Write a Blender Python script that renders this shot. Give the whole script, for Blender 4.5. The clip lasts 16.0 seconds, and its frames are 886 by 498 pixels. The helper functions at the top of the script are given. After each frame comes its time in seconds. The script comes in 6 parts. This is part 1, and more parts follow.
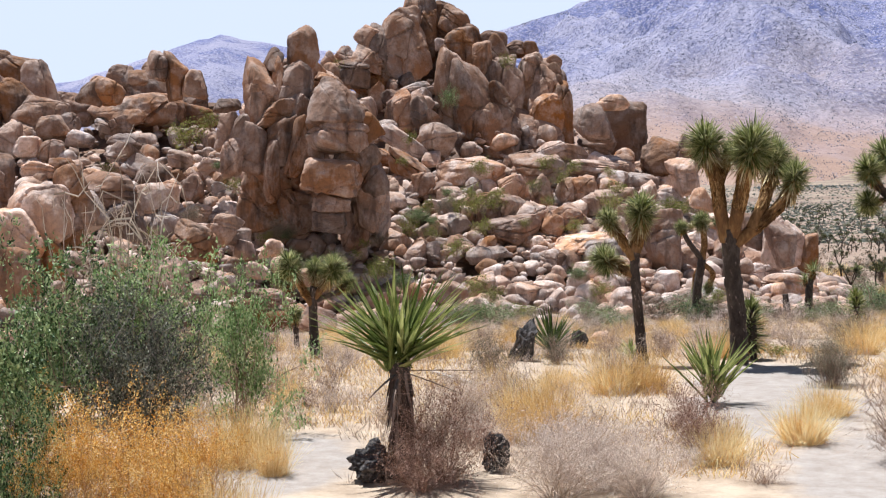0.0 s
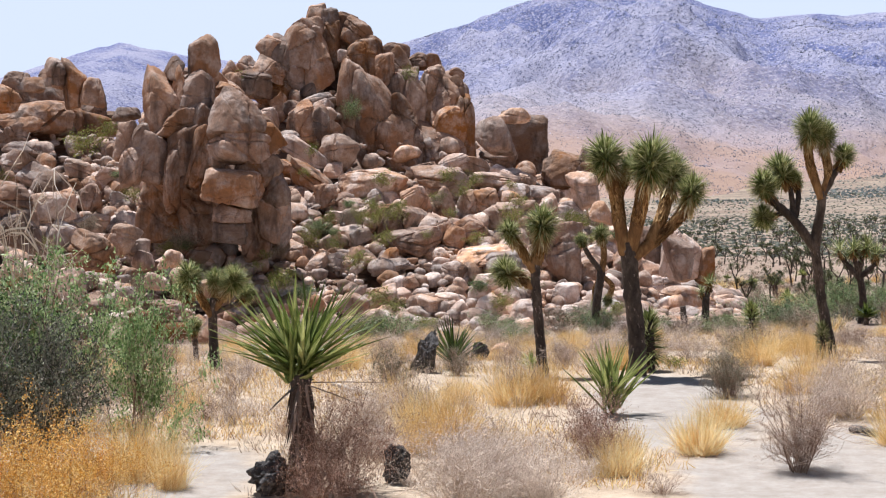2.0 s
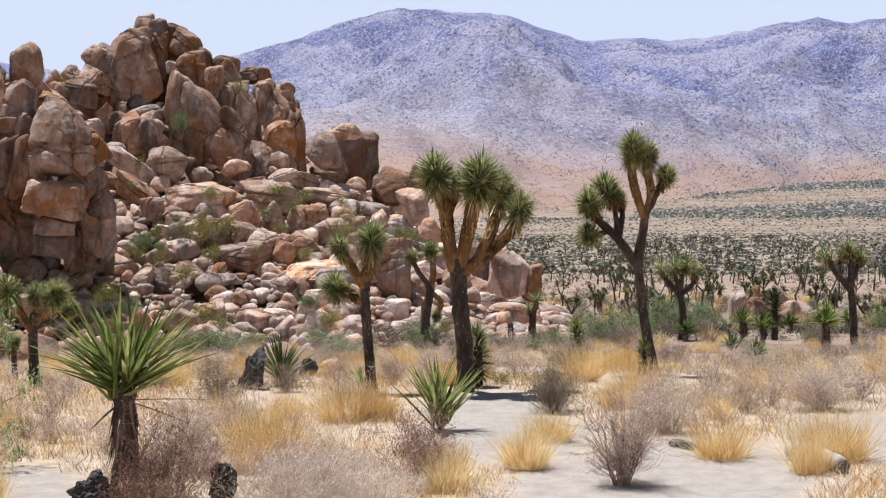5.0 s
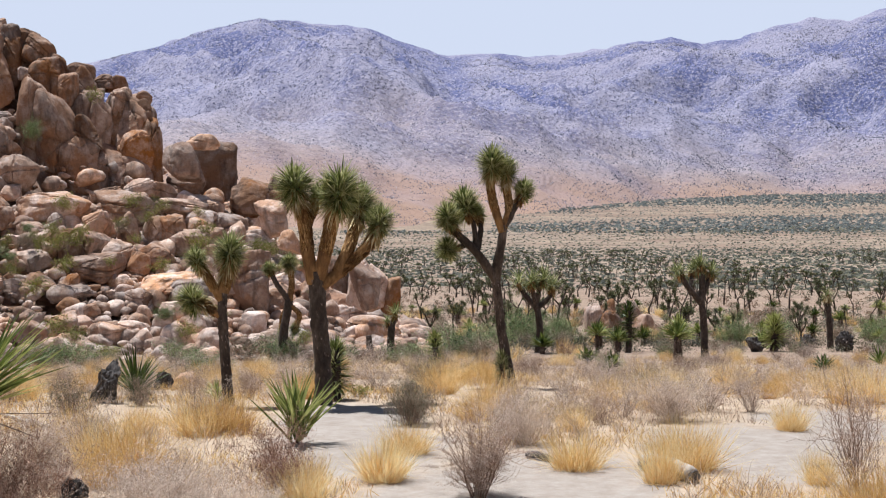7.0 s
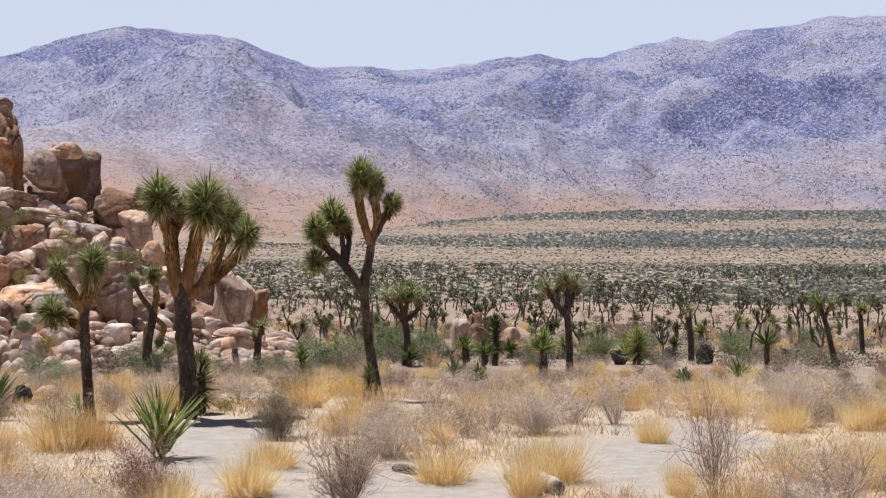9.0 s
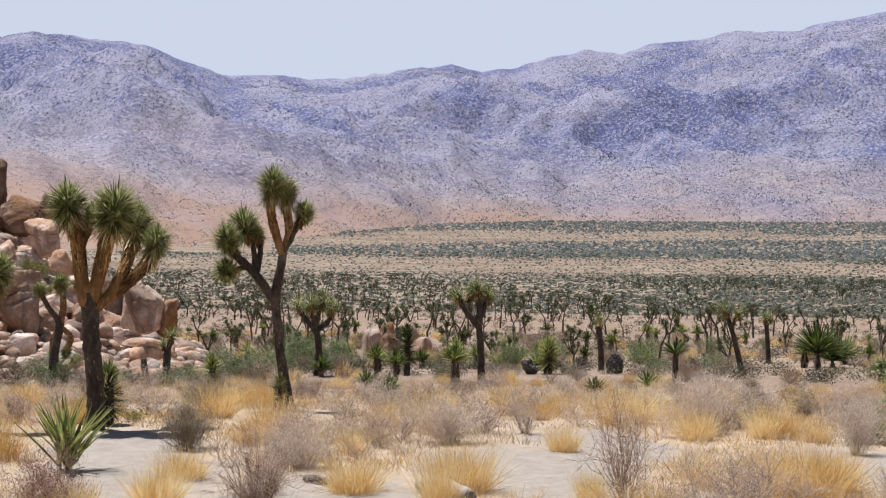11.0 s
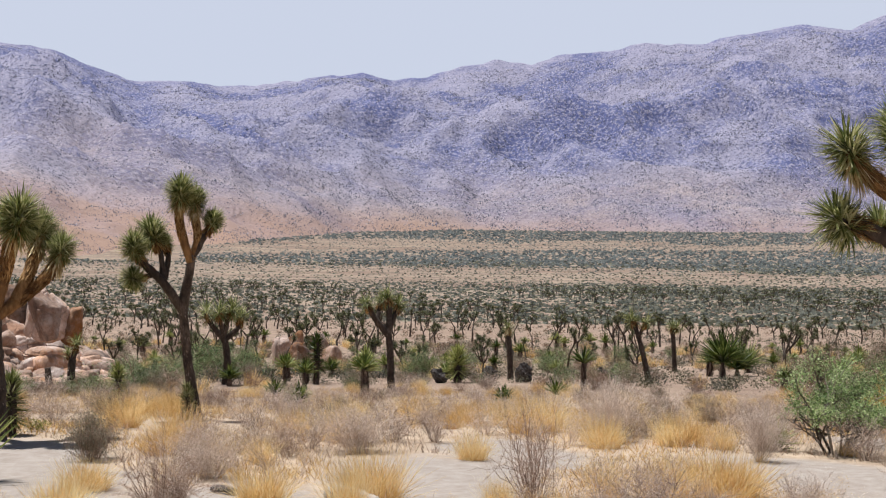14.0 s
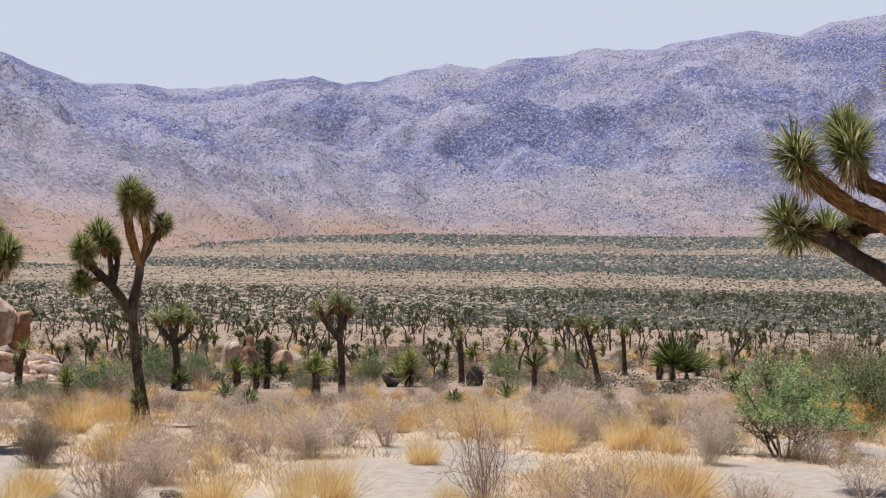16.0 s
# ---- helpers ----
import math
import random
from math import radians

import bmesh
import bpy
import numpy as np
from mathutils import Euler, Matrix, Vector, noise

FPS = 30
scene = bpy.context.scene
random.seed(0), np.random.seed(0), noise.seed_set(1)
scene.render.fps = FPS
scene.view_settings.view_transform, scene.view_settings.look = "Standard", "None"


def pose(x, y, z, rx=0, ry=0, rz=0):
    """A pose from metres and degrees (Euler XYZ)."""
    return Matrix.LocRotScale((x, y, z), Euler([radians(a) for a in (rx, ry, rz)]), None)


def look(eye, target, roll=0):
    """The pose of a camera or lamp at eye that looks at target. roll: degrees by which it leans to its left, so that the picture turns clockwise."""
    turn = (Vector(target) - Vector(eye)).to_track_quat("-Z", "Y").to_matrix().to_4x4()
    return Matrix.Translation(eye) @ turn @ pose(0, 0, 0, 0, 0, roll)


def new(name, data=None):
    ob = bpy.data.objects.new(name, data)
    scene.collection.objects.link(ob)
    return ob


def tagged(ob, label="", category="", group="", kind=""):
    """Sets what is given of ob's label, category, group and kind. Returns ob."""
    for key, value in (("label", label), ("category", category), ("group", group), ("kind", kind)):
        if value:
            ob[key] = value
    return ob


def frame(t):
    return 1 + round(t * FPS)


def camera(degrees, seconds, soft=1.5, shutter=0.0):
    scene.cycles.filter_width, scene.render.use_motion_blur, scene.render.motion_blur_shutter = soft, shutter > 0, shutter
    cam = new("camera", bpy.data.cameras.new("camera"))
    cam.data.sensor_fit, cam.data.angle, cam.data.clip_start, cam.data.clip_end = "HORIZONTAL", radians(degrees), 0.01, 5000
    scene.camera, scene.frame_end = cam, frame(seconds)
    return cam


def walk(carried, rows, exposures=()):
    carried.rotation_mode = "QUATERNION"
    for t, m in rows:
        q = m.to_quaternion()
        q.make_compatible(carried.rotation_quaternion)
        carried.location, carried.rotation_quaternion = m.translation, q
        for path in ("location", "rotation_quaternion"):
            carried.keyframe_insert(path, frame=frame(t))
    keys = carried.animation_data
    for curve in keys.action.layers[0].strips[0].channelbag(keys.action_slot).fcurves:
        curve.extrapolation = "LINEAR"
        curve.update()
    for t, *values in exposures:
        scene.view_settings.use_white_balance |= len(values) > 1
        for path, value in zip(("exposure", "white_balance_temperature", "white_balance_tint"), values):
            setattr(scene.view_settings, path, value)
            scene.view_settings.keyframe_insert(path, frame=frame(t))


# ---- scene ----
# ---- camera: a pan from one spot, eye height 1.7 m ----
cam = camera(35.15, 16.0, soft=1.2)
PAN = [  # seconds, turn to the right, tilt up, lean (degrees)
    (0, -16.768, -1.859, 1.426),
    (0.5, -15.591, -1.758, 1.306),
    (1, -14.596, -1.669, 1.222),
    (1.5, -13.688, -1.570, 1.139),
    (2, -12.737, -1.465, 1.042),
    (2.5, -11.698, -1.369, 0.939),
    (3, -10.573, -1.260, 0.919),
    (3.5, -9.611, -1.156, 0.872),
    (4, -8.468, -1.089, 0.722),
    (6.5, -1.348, -0.525, 0.112),
    (7, 0.000, -0.400, 0.000),
    (7.5, 1.234, -0.280, -0.125),
    (8, 3.096, -0.150, -0.269),
    (8.5, 4.117, 0.008, -0.305),
    (9, 5.394, 0.147, -0.419),
    (11.5, 9.694, 0.666, -0.632),
    (12, 10.503, 0.738, -0.711),
    (12.5, 11.373, 0.801, -0.740),
    (13, 11.907, 0.872, -0.733),
    (13.5, 12.442, 0.926, -0.688),
    (14, 12.659, 0.983, -0.785),
    (14.5, 13.211, 1.034, -0.809),
    (15, 13.730, 1.075, -0.815),
    (15.5, 14.246, 1.128, -0.843),
    (16, 14.650, 1.169, -0.802),
]
EYE = (0.0, 0.0, 1.7)
walk(cam, [(t, pose(*EYE, 0, 0, -yaw) @ pose(0, 0, 0, 90 + tilt) @ pose(0, 0, 0, 0, 0, -lean)) for t, yaw, tilt, lean in PAN],
     exposures=[(0, 0.60, 5650, 9), (7, 0.38, 5800, 9), (16, 0.23, 6000, 10)])

# ---- daylight ----
SUN_EL, SUN_AZ = radians(72), radians(-50)  # azimuth from +Y towards +X
world = bpy.data.worlds.new("desert_sky")
scene.world = world
world.use_nodes = True
wn = world.node_tree
sky = wn.nodes.new("ShaderNodeTexSky")
sky.sky_type, sky.sun_disc = "NISHITA", False
sky.sun_elevation, sky.sun_rotation = SUN_EL, SUN_AZ
sky.altitude, sky.air_density, sky.dust_density, sky.ozone_density = 900, 1.0, 1.2, 1.0
haze = wn.nodes.new("ShaderNodeMix")  # a pale, dusty summer sky that whitens towards the horizon
haze.data_type = "RGBA"
up_co, up_xyz, up_map = wn.nodes.new("ShaderNodeTexCoord"), wn.nodes.new("ShaderNodeSeparateXYZ"), wn.nodes.new("ShaderNodeMapRange")
wn.links.new(up_co.outputs["Generated"], up_xyz.inputs[0])
wn.links.new(up_xyz.outputs["Z"], up_map.inputs["Value"])
for key, val in (("From Min", 0.22), ("From Max", 0.38), ("To Min", 0.92), ("To Max", 0.0)):
    up_map.inputs[key].default_value = val
wn.links.new(up_map.outputs[0], haze.inputs["Factor"])
haze.inputs["B"].default_value = (15.5, 15.9, 17.6, 1)
wn.links.new(sky.outputs[0], haze.inputs["A"])
wn.links.new(haze.outputs["Result"], wn.nodes["Background"].inputs[0])
wn.nodes["Background"].inputs[1].default_value = 0.037
sun = new("sun", bpy.data.lights.new("sun", "SUN"))
sun.data.energy, sun.data.angle, sun.data.color = 5.0, radians(0.53), (1.0, 0.96, 0.9)
sun_from = Vector((math.sin(SUN_AZ) * math.cos(SUN_EL), math.cos(SUN_AZ) * math.cos(SUN_EL), math.sin(SUN_EL)))
sun.matrix_world = look(sun_from * 100, (0, 0, 0))


# ---- materials ----
def material(name, colours, scale=3.0, rough=0.9, bump=0.3, bump_scale=None, island=0.0, per_object=0.0, fine=8.0, where="pos",
             translucent=0.0, spots=None, stretch=(1, 1, 1)):
    """Two scales of noise between the colours, relief, and variation from piece to piece."""
    m = bpy.data.materials.new(name)
    m.use_nodes = True
    nt = m.node_tree
    N, L = nt.nodes, nt.links
    bsdf = N["Principled BSDF"]
    bsdf.inputs["Roughness"].default_value = rough
    bsdf.inputs["Specular IOR Level"].default_value = 0.25
    if where == "pos":
        co = N.new("ShaderNodeNewGeometry").outputs["Position"]
    else:
        co = N.new("ShaderNodeTexCoord").outputs["Object"]
    if stretch != (1, 1, 1):
        mp = N.new("ShaderNodeMapping")
        mp.inputs["Scale"].default_value = stretch
        L.new(co, mp.inputs[0])
        co = mp.outputs[0]

    def noise_tex(sc, det, ro=0.6):
        n = N.new("ShaderNodeTexNoise")
        n.inputs["Scale"].default_value, n.inputs["Detail"].default_value, n.inputs["Roughness"].default_value = sc, det, ro
        L.new(co, n.inputs["Vector"])
        return n.outputs["Fac"]

    def math_node(op, a, b):
        q = N.new("ShaderNodeMath")
        q.operation = op
        for k, v in enumerate((a, b)):
            if isinstance(v, (int, float)):
                q.inputs[k].default_value = v
            else:
                L.new(v, q.inputs[k])
        return q.outputs[0]
    big, small = noise_tex(scale, 4), noise_tex(scale * fine, 5, 0.7)
    f = math_node("ADD", math_node("MULTIPLY", big, 0.62), math_node("MULTIPLY", small, 0.38))
    if island:
        r = N.new("ShaderNodeNewGeometry").outputs["Random Per Island"]
        f = math_node("ADD", f, math_node("MULTIPLY", math_node("SUBTRACT", r, 0.5), island))
    if per_object:
        r = N.new("ShaderNodeObjectInfo").outputs["Random"]
        f = math_node("ADD", f, math_node("MULTIPLY", math_node("SUBTRACT", r, 0.5), per_object))
    ramp = N.new("ShaderNodeValToRGB")
    el = ramp.color_ramp.elements
    while len(el) < len(colours):
        el.new(0.5)
    for k, c in enumerate(colours):
        el[k].position = 0.28 + 0.44 * k / max(1, len(colours) - 1)
        el[k].color = (*c, 1)
    L.new(f, ramp.inputs[0])
    out = ramp.outputs[0]
    if spots:
        colour, sc, lo, hi = spots
        sr = N.new("ShaderNodeMapRange")
        sr.inputs["From Min"].default_value, sr.inputs["From Max"].default_value = lo, hi
        L.new(noise_tex(sc, 3), sr.inputs[0])
        mix = N.new("ShaderNodeMix")
        mix.data_type = "RGBA"
        L.new(sr.outputs[0], mix.inputs["Factor"])
        L.new(out, mix.inputs["A"])
        mix.inputs["B"].default_value = (*colour, 1)
        out = mix.outputs["Result"]
    L.new(out, bsdf.inputs["Base Color"])
    if bump:
        b = N.new("ShaderNodeBump")
        b.inputs["Strength"].default_value = bump
        b.inputs["Distance"].default_value = 0.3 / (bump_scale or scale * fine)
        L.new(noise_tex(bump_scale or scale * fine, 6, 0.7), b.inputs["Height"])
        L.new(b.outputs[0], bsdf.inputs["Normal"])
    if translucent:
        tr = N.new("ShaderNodeBsdfTranslucent")
        L.new(out, tr.inputs[0])
        mx = N.new("ShaderNodeMixShader")
        mx.inputs[0].default_value = translucent
        L.new(bsdf.outputs[0], mx.inputs[1])
        L.new(tr.outputs[0], mx.inputs[2])
        L.new(mx.outputs[0], N["Material Output"].inputs[0])
    return m


def node_kit(name, rough):
    m = bpy.data.materials.new(name)
    m.use_nodes = True
    N, L = m.node_tree.nodes, m.node_tree.links
    b = N["Principled BSDF"]
    b.inputs["Roughness"].default_value, b.inputs["Specular IOR Level"].default_value = rough, 0.2

    def noise_at(co, sc, det=4, ro=0.6):
        n = N.new("ShaderNodeTexNoise")
        n.inputs["Scale"].default_value, n.inputs["Detail"].default_value, n.inputs["Roughness"].default_value = sc, det, ro
        L.new(co, n.inputs["Vector"])
        return n.outputs["Fac"]

    def calc(op, a, c=0.0):
        q = N.new("ShaderNodeMath")
        q.operation = op
        for k, v in enumerate((a, c)):
            if isinstance(v, (int, float)):
                q.inputs[k].default_value = v
            else:
                L.new(v, q.inputs[k])
        return q.outputs[0]

    def span(v, lo, hi, to0=0.0, to1=1.0):
        q = N.new("ShaderNodeMapRange")
        for key, val in (("From Min", lo), ("From Max", hi), ("To Min", to0), ("To Max", to1)):
            q.inputs[key].default_value = val
        L.new(v, q.inputs["Value"])
        return q.outputs[0]

    def blend(f, a, c):
        q = N.new("ShaderNodeMix")
        q.data_type = "RGBA"
        L.new(f, q.inputs["Factor"])
        for key, v in (("A", a), ("B", c)):
            if isinstance(v, tuple):
                q.inputs[key].default_value = (*v, 1)
            else:
                L.new(v, q.inputs[key])
        return q.outputs["Result"]

    def stretched(co, sc):
        q = N.new("ShaderNodeMapping")
        q.inputs["Scale"].default_value = sc
        L.new(co, q.inputs[0])
        return q.outputs[0]

    def relief(heights):
        last = None
        for h, dist, strength in heights:
            q = N.new("ShaderNodeBump")
            q.inputs["Strength"].default_value, q.inputs["Distance"].default_value = strength, dist
            L.new(h, q.inputs["Height"])
            if last is not None:
                L.new(last, q.inputs["Normal"])
            last = q.outputs[0]
        L.new(last, b.inputs["Normal"])

    def cracks(co, sc, width):
        q = N.new("ShaderNodeTexVoronoi")
        q.feature = "DISTANCE_TO_EDGE"
        q.inputs["Scale"].default_value = sc
        L.new(co, q.inputs["Vector"])
        return span(q.outputs["Distance"], 0.0, width)
    return m, N, L, b, noise_at, calc, span, blend, stretched, relief, cracks


def granite(name, pale, mid, rust, dark, vary, joint):
    """Weathered desert granite: mottled, rust patches, dark varnish streaks, joints and a coarse grain."""
    m, N, L, b, noise_at, calc, span, blend, stretched, relief, cracks = node_kit(name, 0.93)
    co = N.new("ShaderNodeNewGeometry").outputs["Position"]
    c = blend(span(noise_at(co, 0.5, 5), 0.36, 0.62), rust, mid)
    c = blend(span(noise_at(co, 1.4, 5, 0.7), 0.46, 0.66), c, pale)
    streak = span(noise_at(stretched(co, (1.6, 1.6, 0.35)), 1.0, 5, 0.65), 0.50, 0.66)
    c = blend(calc("MULTIPLY", streak, 0.7), c, dark)
    c = blend(calc("MULTIPLY", span(noise_at(co, 9, 4, 0.7), 0.5, 0.75), 0.45), c, dark)
    r = N.new("ShaderNodeObjectInfo").outputs["Random"] if vary == "object" else N.new("ShaderNodeNewGeometry").outputs["Random Per Island"]
    hue = N.new("ShaderNodeHueSaturation")
    L.new(c, hue.inputs["Color"])
    L.new(span(r, 0, 1, 0.64, 1.34), hue.inputs["Value"])
    L.new(span(calc("FRACT", calc("MULTIPLY", r, 7.3)), 0, 1, 0.8, 1.22), hue.inputs["Saturation"])
    L.new(hue.outputs[0], b.inputs["Base Color"])
    warp = N.new("ShaderNodeVectorMath")
    warp.operation = "MULTIPLY_ADD"
    wt = N.new("ShaderNodeTexNoise")
    wt.inputs["Scale"].default_value = 0.9
    L.new(co, wt.inputs["Vector"])
    L.new(wt.outputs["Color"], warp.inputs[0])
    warp.inputs[1].default_value = (1.1, 1.1, 1.1)
    L.new(co, warp.inputs[2])
    relief([(cracks(stretched(warp.outputs[0], (1, 1, 0.55)), 0.32, 0.02), 0.10, joint), (noise_at(co, 2.2, 7, 0.65), 0.26, 0.42), (noise_at(co, 13, 4, 0.7), 0.025, 0.6)])
    return m


ROCK = granite("tan_granite", (0.47, 0.35, 0.28), (0.315, 0.195, 0.13), (0.29, 0.143, 0.072), (0.05, 0.036, 0.03), "object", 0.4)
# paler copy of ROCK: bleached stone, with sunlight on the tops painted in
PALEROCK = granite("sunlit_bleached_granite", (0.74, 0.605, 0.525), (0.55, 0.395, 0.305), (0.48, 0.285, 0.18), (0.13, 0.09, 0.07), "object", 0.25)
RUBBLE = granite("rubble_granite", (0.70, 0.57, 0.485), (0.44, 0.31, 0.235), (0.385, 0.22, 0.135), (0.095, 0.068, 0.054), "island", 0.05)
# gravel under the blocks, its colour darkened to deepen the shade in the gaps
GRIT = granite("gap_shade_gravel", (0.36, 0.27, 0.22), (0.22, 0.155, 0.115), (0.2, 0.12, 0.08), (0.06, 0.045, 0.036), "object", 0.0)


def soil():
    """Pale sand in the clearings, straw-coloured litter between, redder gravelly soil out on the plain."""
    m, N, L, b, noise_at, calc, span, blend, stretched, relief, cracks = node_kit("desert_soil", 0.95)
    co = N.new("ShaderNodeNewGeometry").outputs["Position"]
    at = N.new("ShaderNodeAttribute")
    at.attribute_name = "soil"
    sep = N.new("ShaderNodeSeparateColor")
    L.new(at.outputs["Color"], sep.inputs[0])
    bare = span(calc("ADD", sep.outputs[0], calc("MULTIPLY", calc("SUBTRACT", noise_at(co, 1.3, 6, 0.7), 0.5), 1.1)), 0.3, 0.62)
    sand = blend(span(noise_at(co, 6, 6, 0.75), 0.35, 0.65), (0.30, 0.245, 0.20), (0.40, 0.345, 0.295))
    litter = blend(span(noise_at(co, 3.0, 6, 0.75), 0.38, 0.62), (0.36, 0.265, 0.18), (0.52, 0.40, 0.285))
    near = blend(bare, litter, sand)
    plain = blend(span(noise_at(stretched(co, (0.012, 0.03, 0.03)), 1.0, 6, 0.7), 0.40, 0.6), (0.235, 0.155, 0.11), (0.345, 0.265, 0.19))
    plain = blend(span(noise_at(co, 0.12, 6, 0.75), 0.48, 0.62), plain, (0.125, 0.105, 0.08))
    rusty = blend(span(noise_at(co, 0.5, 6, 0.75), 0.38, 0.62), (0.22, 0.15, 0.105), (0.36, 0.262, 0.19))
    plain = blend(sep.outputs[2], plain, rusty)
    c = blend(sep.outputs[1], near, plain)
    L.new(c, b.inputs["Base Color"])
    relief([(noise_at(co, 2.2, 6, 0.7), 0.06, 0.6), (noise_at(co, 25, 4, 0.7), 0.012, 0.6)])
    return m


SAND = soil()


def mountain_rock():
    """Grey rock with dark boulder fields high up, distance haze painted in as mauve and blue; tan gravel fans below."""
    m, N, L, b, noise_at, calc, span, blend, stretched, relief, cracks = node_kit("hazed_mountain_rock", 0.95)
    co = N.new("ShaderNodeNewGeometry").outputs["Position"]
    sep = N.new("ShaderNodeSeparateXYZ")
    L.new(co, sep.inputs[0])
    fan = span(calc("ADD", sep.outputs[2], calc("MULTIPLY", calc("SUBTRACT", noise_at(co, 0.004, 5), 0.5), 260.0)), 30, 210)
    # the blue here is air haze, put into the base colour of the heights
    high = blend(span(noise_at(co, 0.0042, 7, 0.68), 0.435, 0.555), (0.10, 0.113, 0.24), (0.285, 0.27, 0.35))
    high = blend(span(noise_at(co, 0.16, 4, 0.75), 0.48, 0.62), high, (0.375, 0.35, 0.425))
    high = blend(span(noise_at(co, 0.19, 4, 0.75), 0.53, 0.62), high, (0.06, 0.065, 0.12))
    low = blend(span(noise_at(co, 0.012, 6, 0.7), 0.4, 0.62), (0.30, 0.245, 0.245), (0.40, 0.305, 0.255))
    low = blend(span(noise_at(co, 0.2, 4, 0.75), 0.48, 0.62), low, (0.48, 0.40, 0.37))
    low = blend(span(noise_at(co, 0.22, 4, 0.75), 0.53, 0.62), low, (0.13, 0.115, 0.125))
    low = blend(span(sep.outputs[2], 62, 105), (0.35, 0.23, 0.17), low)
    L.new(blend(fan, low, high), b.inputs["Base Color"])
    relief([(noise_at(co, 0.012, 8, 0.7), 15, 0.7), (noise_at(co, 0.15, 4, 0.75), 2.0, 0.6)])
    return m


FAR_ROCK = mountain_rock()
BARK = material("joshua_bark", [(0.02, 0.015, 0.012), (0.066, 0.049, 0.038), (0.165, 0.125, 0.097)], 6, 0.95, 1.0, 16, where="obj", fine=4, stretch=(1, 1, 0.45))
LIMBTHATCH = material("limb_thatch", [(0.03, 0.018, 0.011), (0.19, 0.098, 0.038), (0.43, 0.25, 0.10)], 5, 0.9, 1.0, 40, where="obj", fine=4, stretch=(1, 1, 0.3))
THATCH = material("dead_leaf_thatch", [(0.12, 0.055, 0.018), (0.34, 0.18, 0.06), (0.6, 0.39, 0.17)], 6, 0.9, 0.4, 30, where="obj", island=0.5)
JLEAF = material("joshua_leaf", [(0.075, 0.095, 0.024), (0.255, 0.275, 0.088), (0.64, 0.61, 0.34)], 5, 0.45, 0.0, island=0.5, where="obj", translucent=0.3)
YLEAF = material("yucca_leaf", [(0.025, 0.045, 0.008), (0.145, 0.18, 0.036), (0.47, 0.47, 0.17)], 5, 0.42, 0.0, island=0.35, per_object=0.35, where="obj", translucent=0.3)
DEADLEAF = material("grey_dead_leaf", [(0.07, 0.045, 0.035), (0.17, 0.115, 0.085), (0.30, 0.22, 0.17)], 5, 0.9, 0.0, island=0.6, where="obj")
TWIG = material("grey_dry_twig", [(0.16, 0.11, 0.085), (0.36, 0.27, 0.21), (0.58, 0.48, 0.40)], 4, 0.9, 0.0, island=0.5, per_object=0.25, where="obj")
PALETWIG = material("bleached_twig", [(0.4, 0.3, 0.22), (0.64, 0.51, 0.395), (0.8, 0.69, 0.57)], 4, 0.9, 0.0, island=0.5, per_object=0.2, where="obj")
BROWNTWIG = material("brown_dry_twig", [(0.15, 0.09, 0.06), (0.33, 0.215, 0.15), (0.50, 0.37, 0.28)], 4, 0.9, 0.0, island=0.5, per_object=0.2, where="obj")
STRAW = material("golden_dry_grass", [(0.54, 0.32, 0.10), (0.82, 0.585, 0.24), (0.92, 0.80, 0.50)], 2, 0.7, 0.0, island=0.5, per_object=0.3, where="obj", translucent=0.5)
ORANGE = material("orange_rabbitbrush", [(0.55, 0.24, 0.03), (0.82, 0.47, 0.09), (0.90, 0.68, 0.28)], 2, 0.8, 0.0, island=0.6, where="obj", translucent=0.2)
GREEN = material("creosote_leaf", [(0.02, 0.045, 0.014), (0.125, 0.2, 0.064), (0.4, 0.47, 0.21)], 2, 0.6, 0.0, island=0.6, per_object=0.2, where="obj", translucent=0.2)
OLIVE = material("olive_shrub_leaf", [(0.085, 0.08, 0.05), (0.19, 0.175, 0.11), (0.31, 0.285, 0.20)], 2, 0.8, 0.0, island=0.6, per_object=0.3, where="obj", translucent=0.1)
YELLOWGREEN = material("yellow_green_leaf", [(0.10, 0.11, 0.02), (0.25, 0.26, 0.05), (0.36, 0.34, 0.10)], 2, 0.7, 0.0, island=0.6, per_object=0.2, where="obj", translucent=0.2)
SAGE = material("sage_scrub_leaf", [(0.04, 0.043, 0.033), (0.082, 0.085, 0.066), (0.135, 0.135, 0.105)], 0.4, 0.9, 0.0, island=0.6)
LACY = material("lacy_green_leaf", [(0.12, 0.20, 0.06), (0.32, 0.43, 0.16), (0.55, 0.62, 0.32)], 2, 0.6, 0.0, island=0.6, where="obj", translucent=0.3)
DARKOLIVE = material("dark_olive_leaf", [(0.04, 0.045, 0.028), (0.125, 0.13, 0.085), (0.30, 0.29, 0.20)], 2, 0.7, 0.0, island=0.6, where="obj", translucent=0.1)
PALEHUSK = material("pale_seed_husk", [(0.48, 0.37, 0.295), (0.68, 0.56, 0.465), (0.82, 0.71, 0.61)], 2, 0.8, 0.0, island=0.6, per_object=0.2, where="obj", translucent=0.4)
WOODLEAF = material("far_joshua_leaf", [(0.04, 0.046, 0.024), (0.105, 0.112, 0.05), (0.22, 0.215, 0.105)], 5, 0.6, 0.0, island=0.5, translucent=0.2)
# far scrub, greyed and blued in its colour for the haze of distance
FARSCRUB = material("hazed_scrub_leaf", [(0.065, 0.074, 0.072), (0.11, 0.12, 0.112), (0.16, 0.17, 0.155)], 0.4, 0.9, 0.0, island=0.6)
